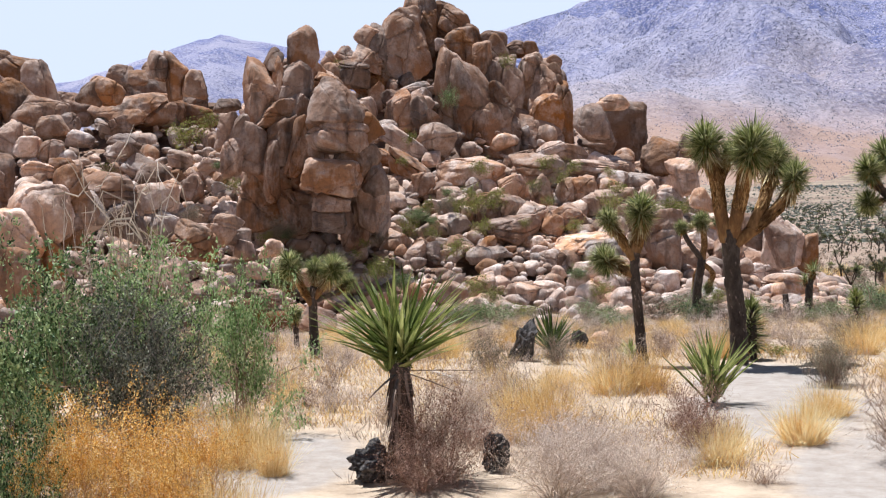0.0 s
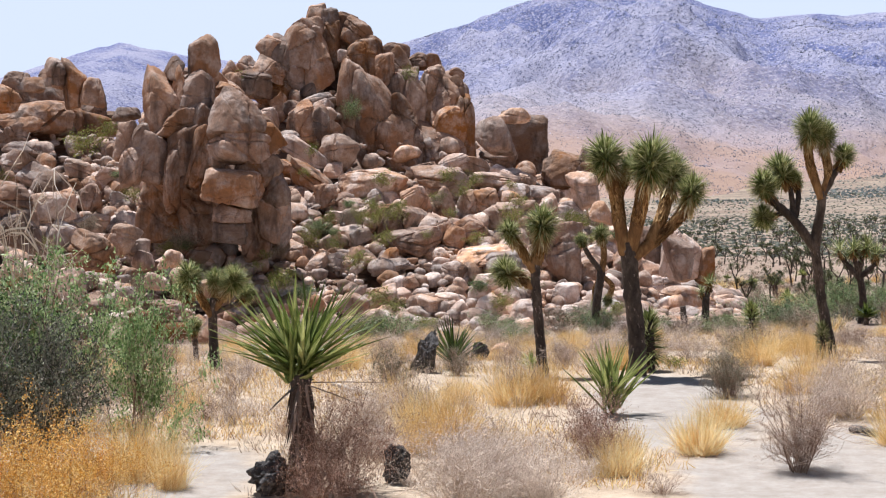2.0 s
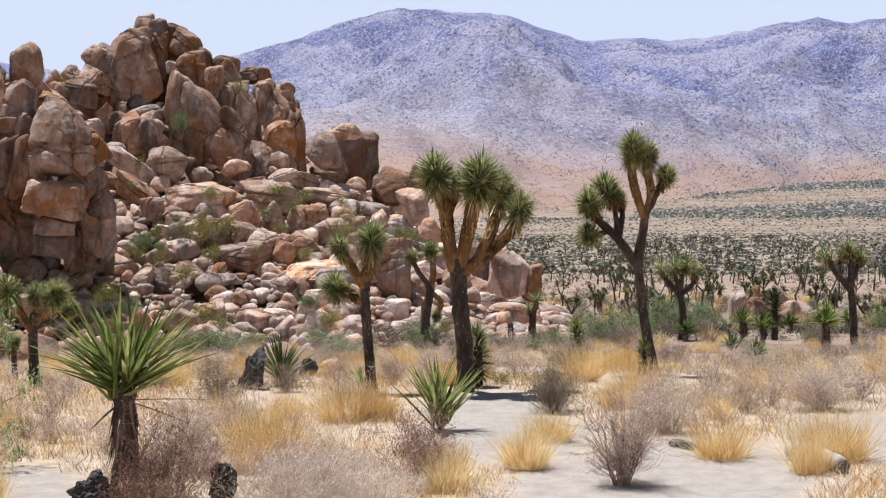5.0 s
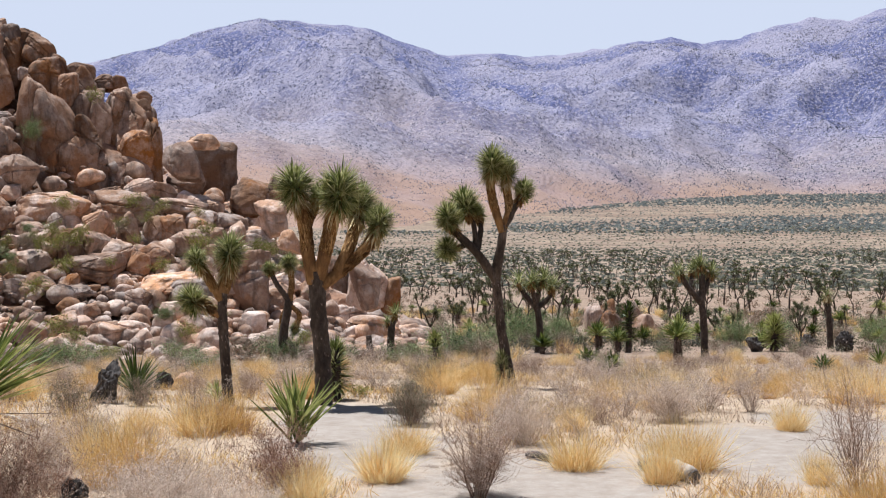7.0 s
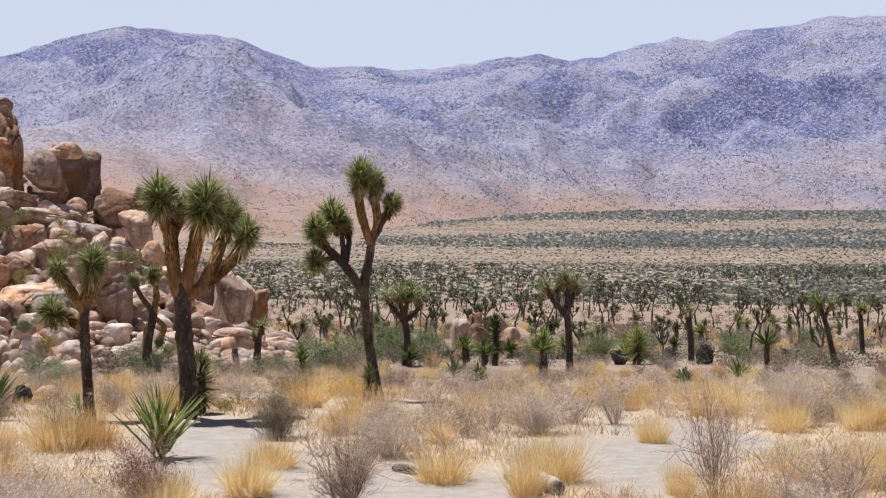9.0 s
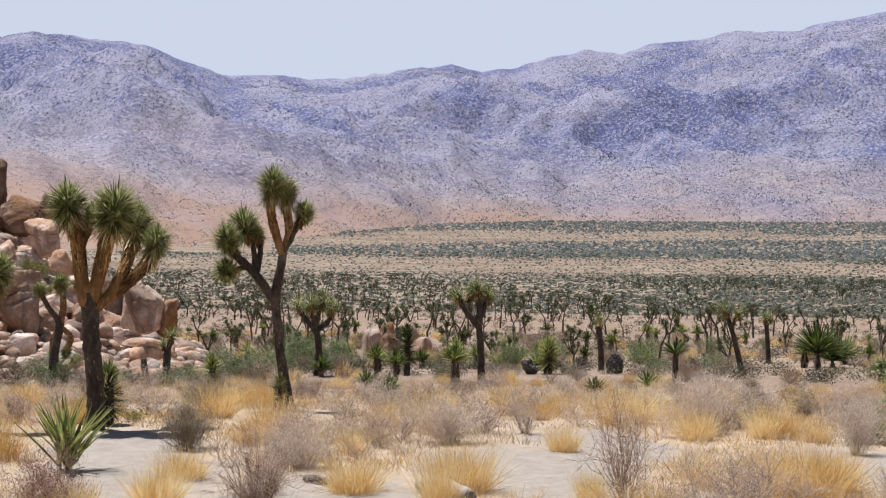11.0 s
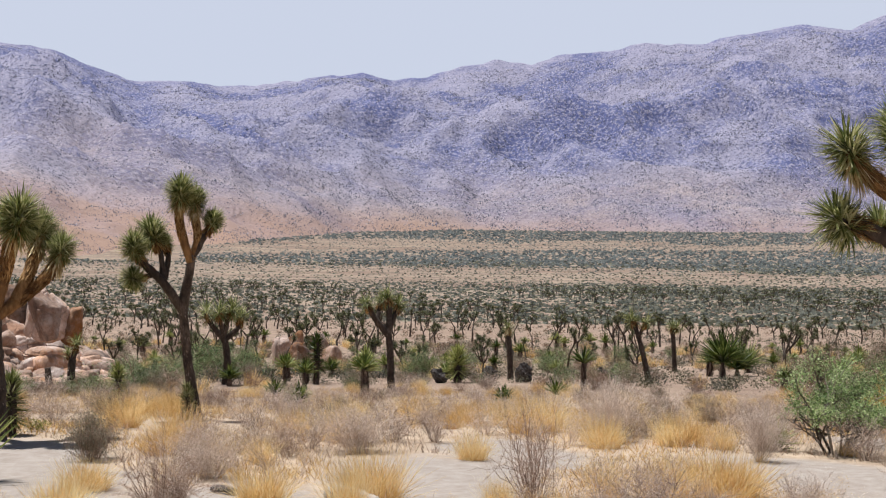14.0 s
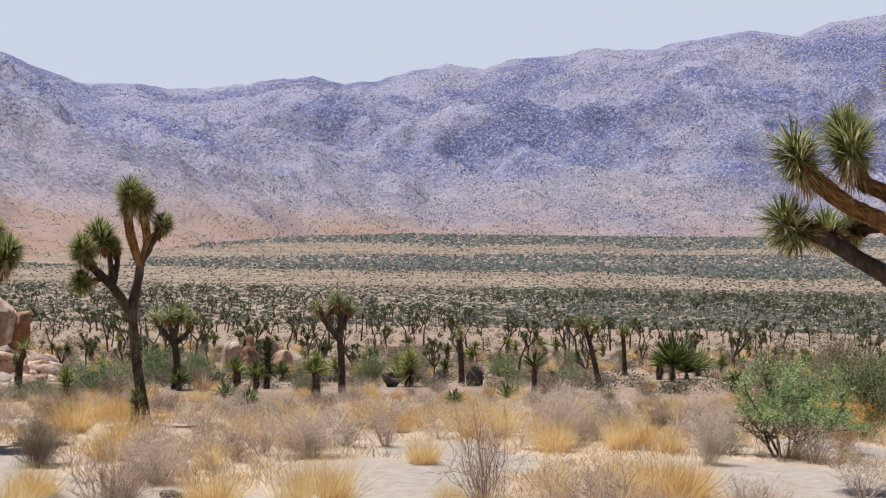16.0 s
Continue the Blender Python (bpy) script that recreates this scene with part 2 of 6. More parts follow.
# mountain shrubs: blue of the distance mixed into the leaf colours
HILLSCRUB = material("hazed_hill_scrub_leaf", [(0.055, 0.06, 0.09), (0.1, 0.105, 0.14), (0.15, 0.152, 0.18)], 0.4, 0.9, 0.0, island=0.6)
RUSTSTEM = material("rusty_straw_stem", [(0.30, 0.15, 0.05), (0.62, 0.38, 0.15), (0.82, 0.60, 0.32)], 2, 0.8, 0.0, island=0.6, where="obj", translucent=0.2)
STRAWLEAF = material("straw_dead_leaf", [(0.30, 0.20, 0.08), (0.58, 0.45, 0.22), (0.80, 0.70, 0.46)], 5, 0.7, 0.0, island=0.6, where="obj", translucent=0.2)
DARKTWIG = material("dark_grey_twig", [(0.07, 0.055, 0.045), (0.16, 0.13, 0.105), (0.34, 0.29, 0.24)], 4, 0.9, 0.0, island=0.6, where="obj")
RUSTSCRUB = material("rusty_scrub", [(0.11, 0.065, 0.043), (0.24, 0.155, 0.10), (0.40, 0.28, 0.19)], 0.4, 0.9, 0.0, island=0.6)
# outcrops share the mountain's painted haze tint
OUTCROP = material("hazed_pale_outcrop", [(0.33, 0.30, 0.37), (0.45, 0.415, 0.465), (0.56, 0.52, 0.55)], 0.05, 0.95, 0.0, island=0.6)
REDTWIG = material("red_brown_twig", [(0.17, 0.085, 0.055), (0.36, 0.205, 0.14), (0.58, 0.40, 0.30)], 4, 0.9, 0.0, island=0.6, where="obj")
CHARRED = material("charred_wood", [(0.018, 0.015, 0.014), (0.075, 0.064, 0.058), (0.3, 0.265, 0.24)], 5, 0.85, 1.0, 22, where="obj", fine=5)
BLEACHED = material("bleached_wood", [(0.24, 0.19, 0.15), (0.42, 0.36, 0.30), (0.56, 0.50, 0.44)], 5, 0.9, 0.8, 30, where="obj", stretch=(1, 1, 0.3))


# ---- mesh helpers ----
def mesh_of(name, verts, faces, mat, smooth=False):
    me = bpy.data.meshes.new(name)
    me.from_pydata([tuple(v) for v in verts], [], [tuple(f) for f in faces])
    me.materials.append(mat)
    if smooth:
        me.polygons.foreach_set("use_smooth", [True] * len(me.polygons))
    me.update()
    return me


def part(name, me, parent, label="", m=None):
    """Links a mesh as one object under a thing or under a part."""
    ob = new(name, me)
    ob.parent = parent
    if m is not None:
        ob.matrix_basis = m
    return tagged(ob, label)


def empty(name, m, label, category, group="", kind=""):
    ob = new(name)
    ob.empty_display_size = 0.2
    ob.matrix_basis = m
    return tagged(ob, label, category, group, kind)


class Soup:
    """Collects vertices and faces for one mesh."""

    def __init__(self):
        self.v, self.f, self.n = [], [], 0

    def add(self, verts, faces):
        verts = np.asarray(verts, float).reshape(-1, 3)
        self.v.append(verts)
        self.f.extend([tuple(int(i) + self.n for i in f) for f in faces])
        self.n += len(verts)

    def quads(self, q):
        """q: corners of many quads, shape (n, 4, 3)."""
        n = len(q)
        self.v.append(np.asarray(q, float).reshape(-1, 3))
        self.f.extend(map(tuple, (np.arange(n * 4).reshape(n, 4) + self.n).tolist()))
        self.n += 4 * n

    def unit(self, like=None):
        """Brings the points to one metre high and one wide (by those of like); returns self."""
        q = np.concatenate((like or self).v)
        kx, kz = 0.5 / np.percentile(np.hypot(q[:, 0], q[:, 1]), 97), 1 / np.percentile(q[:, 2], 98.5)
        for v in self.v:
            v *= (kx, kx, kz)
        return self

    def mesh(self, name, mat, smooth=False):
        return mesh_of(name, np.concatenate(self.v), self.f, mat, smooth)


def side_of(d, rng):
    s = np.cross(d, rng.normal(size=3))
    return s / (np.linalg.norm(s) + 1e-9)


def many_leaves(soup, centres, size, slim, rng):
    """A small leaf in a random direction at every centre."""
    n = len(centres)
    a = rng.normal(size=(n, 3))
    a /= np.linalg.norm(a, axis=1)[:, None]
    b = np.cross(a, rng.normal(size=(n, 3)))
    b /= np.linalg.norm(b, axis=1)[:, None] + 1e-9
    L = (size * rng.uniform(0.6, 1.35, n))[:, None]
    c = np.asarray(centres)
    soup.quads(np.stack([c - a * L, c - b * L * slim, c + a * L, c + b * L * slim], 1))


def blade(soup, base, d, length, width, droop, rng, fold=0.3):
    """One stiff leaf: a folded, tapering strip with a pointed tip."""
    s = np.cross(d, (0, 0, 1.0))
    s = s / (np.linalg.norm(s) + 1e-6)
    up = np.cross(s, d)
    m = base + d * length * 0.5 + np.array((0, 0, -droop * length * 0.22))
    e = base + d * length + np.array((0, 0, -droop * length))
    w0, w1 = width * 0.35, width * 0.5
    c = up * width * fold
    soup.add([base - s * w0, base - c * 0.5, base + s * w0, m - s * w1, m - c, m + s * w1, e],
             [(0, 1, 4, 3), (1, 2, 5, 4), (3, 4, 6), (4, 5, 6)])


def tube(soup, pts, radii, sides=3, cap=False):
    """A tube along the points, with a radius at each."""
    pts = [np.asarray(p, float) for p in pts]
    ring = []
    for i, p in enumerate(pts):
        a, b = pts[max(0, i - 1)], pts[min(len(pts) - 1, i + 1)]
        d = (b - a) / (np.linalg.norm(b - a) + 1e-9)
        s = np.cross(d, (0.3, 0.9, 0.2) if abs(d[2]) > 0.9 else (0, 0, 1.0))
        s /= np.linalg.norm(s) + 1e-9
        u = np.cross(d, s)
        for k in range(sides):
            a = 2 * math.pi * k / sides
            ring.append(p + (s * math.cos(a) + u * math.sin(a)) * radii[i])
    faces = [(i * sides + k, i * sides + (k + 1) % sides, (i + 1) * sides + (k + 1) % sides, (i + 1) * sides + k)
             for i in range(len(pts) - 1) for k in range(sides)]
    if cap:
        faces.append(tuple((len(pts) - 1) * sides + k for k in range(sides)))
    soup.add(ring, faces)


# ---- ground ----
PROFILE = [(0, 0), (12, 0), (16, -0.1), (22, -0.55), (30, -1.15), (40, -1.8), (60, -2.6), (100, -3.6), (165, -4.3), (283, -4.0), (600, -1.9), (1000, 11.8), (2000, 62), (6000, 262)]


def lie(x, y):
    """Height of the bare ground: level round the eye, dropping to the plain, rising to the mountains."""
    r = math.hypot(x, y)
    z = float(np.interp(r, [a for a, _ in PROFILE], [b for _, b in PROFILE]))
    k = min(1.0, r / 40.0)
    return z + 0.05 * noise.noise((x * 0.35, y * 0.35, 0)) + 0.25 * k * noise.noise((x * 0.05, y * 0.05, 3)) * min(1, max(0, (r - 12) / 30))


# bare sandy clearings: x, y, radius across (twice as deep)
CLEAR = [(-3.86, 8.69, 0.5), (-3.57, 8.19, 0.5), (0.86, 9.86, 0.8), (2.47, 11.18, 0.9), (3.63, 13.47, 0.7), (2.79, 11.63, 0.7), (5.93, 11.02, 1.0), (2.61, 11.46, 0.7),
         (-0.67, 11.48, 0.9), (0.36, 8.87, 0.6), (8.23, 14.02, 0.6), (0.15, 8.97, 0.8), (-0.90, 13.63, 0.8), (3.81, 12.89, 0.6)]


def build_ground():
    rings = [0.3] + [float(v) for v in np.geomspace(1.5, 40, 90)] + [float(v) for v in np.geomspace(41, 4800, 90)]
    az = list(np.radians(np.concatenate([np.arange(-180, -45, 6), np.arange(-45, 45, 0.5), np.arange(45, 180, 6)])))
    v, f = [(0, 0, lie(0, 0))], []
    for r in rings:
        v += [(r * math.sin(a), r * math.cos(a), lie(r * math.sin(a), r * math.cos(a))) for a in az]
    n = len(az)
    f += [(0, 1 + (k + 1) % n, 1 + k) for k in range(n)]
    for i in range(len(rings) - 1):
        a, b = 1 + i * n, 1 + (i + 1) * n
        f += [(a + k, a + (k + 1) % n, b + (k + 1) % n, b + k) for k in range(n)]
    me = mesh_of("ground", v, f, SAND, True)
    col = me.color_attributes.new("soil", "FLOAT_COLOR", "POINT")
    for k, p in enumerate(v):
        r = math.hypot(p[0], p[1])
        bare = max([0.0] + [min(1.0, max(0.0, 1.35 - math.hypot(p[0] - cx, (p[1] - cy) * 0.5) / cr)) for cx, cy, cr in CLEAR]) if r < 45 else 0.0
        bare = max(bare, min(1.0, max(0.0, (8.5 - r) / 3)))
        col.data[k].color = (bare, min(1.0, max(0.0, (r - 18) / 24)), min(1.0, max(0.0, (330 - r) / 200)), 1)
    tagged(new("ground", me), "pale sandy desert ground with dry stains", "ground", kind="structure")


build_ground()

# ---- mountains ----
CREST = [(-16.03, 6.06), (-14.42, 6.85), (-12.80, 7.36), (-11.41, 7.73), (-9.56, 8.38), (-7.47, 8.91), (-7.22, 8.89), (-5.17, 8.72), (-3.21, 8.63), (-1.48, 7.99), (0.25, 7.44),
         (1.99, 7.62), (3.60, 7.43), (4.98, 7.48), (6.81, 7.80), (9.30, 8.13), (10.43, 7.84), (11.98, 7.99), (12.16, 8.14), (14.65, 8.74), (16.22, 8.64),
         (17.55, 8.96), (19.31, 9.11), (20.82, 9.39), (23.29, 9.28), (24.17, 9.59), (26.78, 9.95), (28.88, 9.77), (30.07, 10.21), (32.16, 10.46), (34.0, 9.4), (48.0, 7.5), (75.0, 4.0)]
LEFT_CREST = [(-75.0, 2.0), (-45.0, 3.0), (-31.09, 5.24), (-28.95, 5.91), (-26.76, 6.70), (-25.54, 6.99), (-24.11, 6.71), (-22.99, 6.49), (-20.97, 6.25), (-16.0, 4.0), (-8.0, 2.0)]


def ridge(p):
    return 1 - 2 * abs(noise.noise(p))


def mountain(name, crest, az0, az1, foot, top, label, steps_a, steps_r, seed):
    """A range: rises from its foot to a crest of known height, with spurs and gullies between."""
    ca, ce = [c[0] for c in crest], [c[1] for c in crest]
    v, f = [], []
    for i in range(steps_r + 1):
        s = 1.35 * i / steps_r
        for k in range(steps_a + 1):
            a = az0 + (az1 - az0) * k / steps_a
            fr = float(np.interp(a, [q[0] for q in foot], [q[1] for q in foot]))
            r = fr + (top - fr) * s
            x, y = r * math.sin(radians(a)), r * math.cos(radians(a))
            low = lie(x, y) if s == 0 else lie(fr * math.sin(radians(a)), fr * math.cos(radians(a)))
            high = EYE[2] + top * math.tan(radians(float(np.interp(a, ca, ce))))
            rise = s ** 1.45 if s <= 1 else 1 - (s - 1) * 1.6
            z = low - 6 + (high - low + 6) * rise
            q = ((0.8 * x + 0.6 * y) * 0.0013 + seed, (0.75 * y - 0.65 * x) * 0.0009, 0.3)
            env = min(1.0, s / 0.45) * min(1.0, max(0.04, (1.0 - s) / 0.4)) if s <= 1 else 0.03
            bump = 0.62 * ridge(q) + 0.30 * ridge((q[0] * 2.3, q[1] * 2.3, 1.7)) + 0.22 * ridge((q[0] * 5.1, q[1] * 5.1, 4.2)) + 0.12 * ridge((q[0] * 12, q[1] * 12, 7.2))
            z += env * (high - low) * 0.34 * (bump - 0.38) + (min(1, s * 5)) * (7 * noise.noise((x * 0.012, y * 0.012, 2.2)) + 5 * noise.noise((x * 0.03, y * 0.03, 5.2)))
            if s <= 1:  # nothing stands above the crest
                z = min(z, EYE[2] + r * math.tan(radians(float(np.interp(a, ca, ce)))) * (0.985 + 0.015 * s) + 6 * noise.noise((x * 0.02, y * 0.02, 1.2)))
            v.append((x, y, z))
    n = steps_a + 1
    f = [(i * n + k, i * n + k + 1, (i + 1) * n + k + 1, (i + 1) * n + k) for i in range(steps_r) for k in range(steps_a)]
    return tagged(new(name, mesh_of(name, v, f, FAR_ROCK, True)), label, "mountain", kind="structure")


FOOT = [(-20, 800), (-3, 850), (4, 1150), (9, 1750), (14, 2050), (40, 2150), (75, 2400)]
mountain("backdrop_mountain", CREST, -17, 75, FOOT, 3600, "rocky desert mountain range tinted mauve with painted haze, dotted with shrubs", 700, 140, 2.0)
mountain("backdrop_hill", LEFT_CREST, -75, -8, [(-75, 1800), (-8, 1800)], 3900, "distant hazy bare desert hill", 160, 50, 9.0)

# ---- boulder pile ----
def rock_shape(name, seed, sub, power=2.6, cuts=5, rough=0.10, groove=0.0, mat=None, taper=0.0, ease=0.0):
    """A weathered lump: a rounded box with flats cut off and strong lumps."""
    rng = random.Random(seed)
    bm = bmesh.new()
    bmesh.ops.create_icosphere(bm, subdivisions=sub, radius=1)
    planes = []
    for _ in range(cuts):
        n = Vector((rng.gauss(0, 1), rng.gauss(0, 1), rng.gauss(0, 0.8))).normalized()
        planes.append((n, rng.uniform(0.5, 0.84) + ease))
    off = Vector((rng.uniform(-50, 50), rng.uniform(-50, 50), rng.uniform(-50, 50)))
    for v in bm.verts:
        p = v.co.normalized()
        k = (abs(p.x) ** power + abs(p.y) ** power + abs(p.z) ** power) ** (-1 / power)
        p = p * (k * 0.9)
        for n, d in planes:
            e = p.dot(n) - d
            if e > 0:
                p -= n * e
        q = p * 1.3 + off
        lump = 0.8 * noise.noise(q) + 0.5 * noise.noise(q * 2.3) + 0.3 * noise.noise(q * 5) + 0.15 * noise.noise(q * 11)
        p *= 1 + rough * lump
        if groove:
            g = noise.noise(Vector((q.x * 1.5, q.y * 1.5, q.z * 0.55)) + off)
            p *= 1 - groove * math.exp(-(g / 0.07) ** 2)
        v.co = p
    return boxed(bm, name, mat, sub > 2)


def boxed(bm, name, mat, smooth=True, sharp=48):
    """Brings a shape to the box from -1 to 1 and makes it a mesh."""
    lo = [min(v.co[i] for v in bm.verts) for i in range(3)]
    hi = [max(v.co[i] for v in bm.verts) for i in range(3)]
    for v in bm.verts:
        v.co = [2 * (v.co[i] - lo[i]) / (hi[i] - lo[i]) - 1 for i in range(3)]
    me = bpy.data.meshes.new(name)
    bm.to_mesh(me)
    bm.free()
    me.materials.append(mat)
    if smooth:
        me.polygons.foreach_set("use_smooth", [True] * len(me.polygons))
        me.set_sharp_from_angle(angle=radians(sharp))
    return me


def block_shape(name, seed, sub, kind, mat, hard=13.0, rough=0.05, joints=1):
    """A jointed granite block: planes all round that meet in weathered, rounded edges, with a crack or two."""
    rng = random.Random(seed)
    bm = bmesh.new()
    bmesh.ops.create_icosphere(bm, subdivisions=sub, radius=1)
    P = []
    tip = {"box": 0.10, "round": 0.12, "cone": 0.55, "cube": 0.03}[kind]
    n_sides, wild = (4, 0.55) if kind == "cube" else (5, 1.0)
    for k in range(n_sides):
        a = math.tau / n_sides * k + rng.gauss(0, 0.3 * wild)
        P.append((Vector((math.cos(a), math.sin(a), tip + rng.gauss(0, 0.24 * wild))).normalized(), rng.uniform(0.66, 0.95) if wild == 1 else 0.8))
    P.append((Vector((rng.gauss(0, 0.4 * wild), rng.gauss(0, 0.4 * wild), 1)).normalized(), 0.84 if kind != "cone" else 1.05))
    P.append((Vector((rng.gauss(0, 0.2), rng.gauss(0, 0.2), -1)).normalized(), 0.86))
    for _ in range({"round": 10, "cube": 6}.get(kind, 7)):  # broken corners
        n = Vector((rng.gauss(0, 1), rng.gauss(0, 1), rng.gauss(0, 1))).normalized()
        P.append((n, rng.uniform(0.78, 0.98) if kind == "round" else rng.uniform(0.84, 1.05) if kind == "cube" else rng.uniform(0.72, 1.0)))
    hard = hard * (0.6 if kind == "round" else 1.0)
    off = Vector((rng.uniform(-50, 50), rng.uniform(-50, 50), rng.uniform(-50, 50)))
    cracks = [(Vector((rng.gauss(0, 0.35), rng.gauss(0, 0.3), 1) if rng.random() < 0.5 else (1, rng.gauss(0, 0.3), rng.gauss(0, 0.5))).normalized(), rng.uniform(-0.35, 0.35)) for _ in range(joints)]
    for v in bm.verts:
        p = v.co.normalized()
        r = sum(max(0.0, p.dot(n) / d) ** hard for n, d in P) ** (-1 / hard)
        q = p * r
        w = q * 1.1 + off
        r *= 1 + rough * (1.1 * noise.noise(w) + 0.6 * noise.noise(w * 2.4) + 0.35 * noise.noise(w * 5.5) + 0.2 * noise.noise(w * 12))
        for n, c in cracks:
            e = q.dot(n) - c + 0.07 * noise.noise(w * 1.5) + 0.02 * noise.noise(w * 6)
            r *= 1 - 0.13 * math.exp(-(e / 0.028) ** 2) + (0.025 if e > 0 else 0.0)
        v.co = p * r
    return boxed(bm, name, mat)


BOX = [block_shape("boulder", 100 + k, 5, "box", ROCK, 16, 0.09, 2 + k % 2) for k in range(12)]
ROUND = [block_shape("boulder", 200 + k, 5, "round", ROCK, 16, 0.09, 1 + k % 2) for k in range(12)]
CUBE = [block_shape("boulder", 270 + k, 5, "cube", ROCK, 14, 0.11, 1 + k % 2) for k in range(6)]
CONE = [block_shape("boulder", 250 + k, 5, "cone", ROCK, 15, 0.09, 1) for k in range(3)]
# three stones in four take the granite that carries sunlight in its colour
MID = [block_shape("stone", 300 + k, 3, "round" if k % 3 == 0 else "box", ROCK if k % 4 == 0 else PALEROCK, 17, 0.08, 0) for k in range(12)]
SMALL = [block_shape("pebble", 400 + k, 2, "box", RUBBLE, 17, 0.08, 0) for k in range(8)]
TINY = [block_shape("pebble", 450 + k, 1, "box", RUBBLE, 9, 0.05, 0) for k in range(5)]

# Height of the heap under the loose blocks, by bearing: where the rubble slope ends and at the crest (degrees above the eye's level).
SHELF = [(-48, 1.0), (-36, 2.0), (-30, 2.2), (-26, 2.2), (-22, 1.8), (-17, 1.5), (-13, 1.4), (-9.5, 1.0), (-7.5, -0.2), (-6, -1.0), (-4, -2.4), (-2.2, -3.2), (-0.6, -4.0)]
TOP = [(-48, 3.0), (-36, 5.2), (-33, 5.4), (-31.5, 4.0), (-28, 5.0), (-25.5, 3.9), (-22, 4.6), (-19.5, 6.0), (-17.5, 7.4), (-15, 6.2), (-12.5, 4.8), (-11.2, 2.6), (-9, 2.2), (-7.5, 0.6), (-6, -0.6), (-4, -2.2), (-2.2, -3.0), (-0.6, -3.9)]


def heap(a, d):
    """Height of the heap at bearing a (degrees) and distance d from the eye."""
    g = lie(d * math.sin(radians(a)), d * math.cos(radians(a)))
    s = EYE[2] + 55 * math.tan(radians(float(np.interp(a, [q[0] for q in SHELF], [q[1] for q in SHELF]))))
    t = EYE[2] + 63 * math.tan(radians(float(np.interp(a, [q[0] for q in TOP], [q[1] for q in TOP]))))
    return float(np.interp(d, [43, 55, 63, 68, 84], [g, s, t, t - 1, min(g, t - 6)]))


pile = empty("boulder_pile", pose(0, 0, 0), "heap of weathered tan granite boulders and rubble", "rock pile")


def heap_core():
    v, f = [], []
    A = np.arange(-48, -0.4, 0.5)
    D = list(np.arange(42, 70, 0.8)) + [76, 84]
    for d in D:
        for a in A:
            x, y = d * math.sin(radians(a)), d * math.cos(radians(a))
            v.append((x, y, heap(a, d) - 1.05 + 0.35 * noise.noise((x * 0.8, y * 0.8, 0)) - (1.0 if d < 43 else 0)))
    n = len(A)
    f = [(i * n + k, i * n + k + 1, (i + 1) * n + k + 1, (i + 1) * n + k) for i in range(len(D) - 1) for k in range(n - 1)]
    part("gravel_slope", mesh_of("gravel_slope", v, f, GRIT, True), pile, "gravelly slope between the boulders, darkened for gap shade")


heap_core()


blocks = random.Random(41)


def rock(x, y, z, w, h, lean=0, kind="box", bleached=False, deep=1.0):
    """A large block w wide and h high about (x, y, z), leaning clockwise by so many degrees."""
    me = blocks.choice({"box": BOX, "round": ROUND, "cone": CONE, "cube": CUBE}[kind])
    a = math.degrees(math.atan2(x, y))
    m = pose(x, y, z, 0, 0, -a) @ pose(0, 0, 0, 0, lean, 0) @ Matrix.Diagonal((w * 0.59, deep * 0.54 * (w * h) ** 0.5, h * 0.59, 1)) @ pose(0, 0, 0, 0, 0, blocks.uniform(-14, 14) if kind == "cube" else blocks.uniform(0, 360))
    ob = part("boulder", me, pile, m=m)
    if bleached:  # loose boulders get the paler granite: bleaching, plus sunlit tops put into the colour
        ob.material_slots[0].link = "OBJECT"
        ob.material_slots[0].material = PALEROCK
    return ob


# the towers with their spire, the massif behind, the slopes and the low ridge beside them
rock(-18.42, 44.98, 7.05, 0.86, 1.61, 2, "round")
rock(-19.35, 44.58, 6.78, 0.90, 0.82, 6, "cone")
rock(-19.61, 44.14, 5.49, 1.01, 2.30, 12, "box")
rock(-18.99, 44.19, 5.86, 0.51, 1.71, 14, "box")
rock(-18.50, 44.29, 5.58, 0.89, 2.09, 8, "box")
rock(-18.82, 43.72, 4.87, 1.00, 1.23, 25, "box")
rock(-18.61, 43.38, 3.91, 0.84, 1.64, 8, "box")
rock(-17.96, 43.43, 3.71, 0.72, 1.82, 14, "round")
rock(-18.16, 43.89, 4.86, 0.61, 1.07, 25, "box")
rock(-18.84, 43.06, 2.90, 0.51, 1.82, 4, "box")
rock(-19.28, 43.30, 3.33, 0.54, 1.46, 6, "box")
rock(-16.71, 43.29, 4.93, 1.84, 1.87, 0, "cone")
rock(-16.57, 43.55, 4.05, 2.26, 1.13, 4, "box")
rock(-15.98, 44.10, 4.39, 0.87, 1.17, -32, "box")
rock(-17.39, 43.45, 3.84, 0.61, 1.02, 15, "box")
rock(-16.45, 43.81, 3.08, 2.00, 1.13, -8, "round")
rock(-16.59, 42.80, 2.64, 1.67, 1.11, 3, "cube")
rock(-16.64, 42.67, 1.82, 1.07, 0.63, 1, "cube")
rock(-16.70, 42.65, 1.18, 1.00, 0.67, 0, "cube")
rock(-15.64, 44.11, 2.60, 0.87, 1.06, 2, "round")
rock(-15.79, 44.16, 1.61, 0.95, 1.67, 0, "box")
rock(-16.51, 44.65, 1.20, 0.88, 2.00, 2, "box")
rock(-15.47, 44.38, 1.34, 0.46, 1.60, 3, "box")
rock(-20.44, 42.99, 4.28, 0.50, 1.23, 16, "box")
rock(-19.98, 42.98, 4.16, 0.50, 1.30, 16, "box")
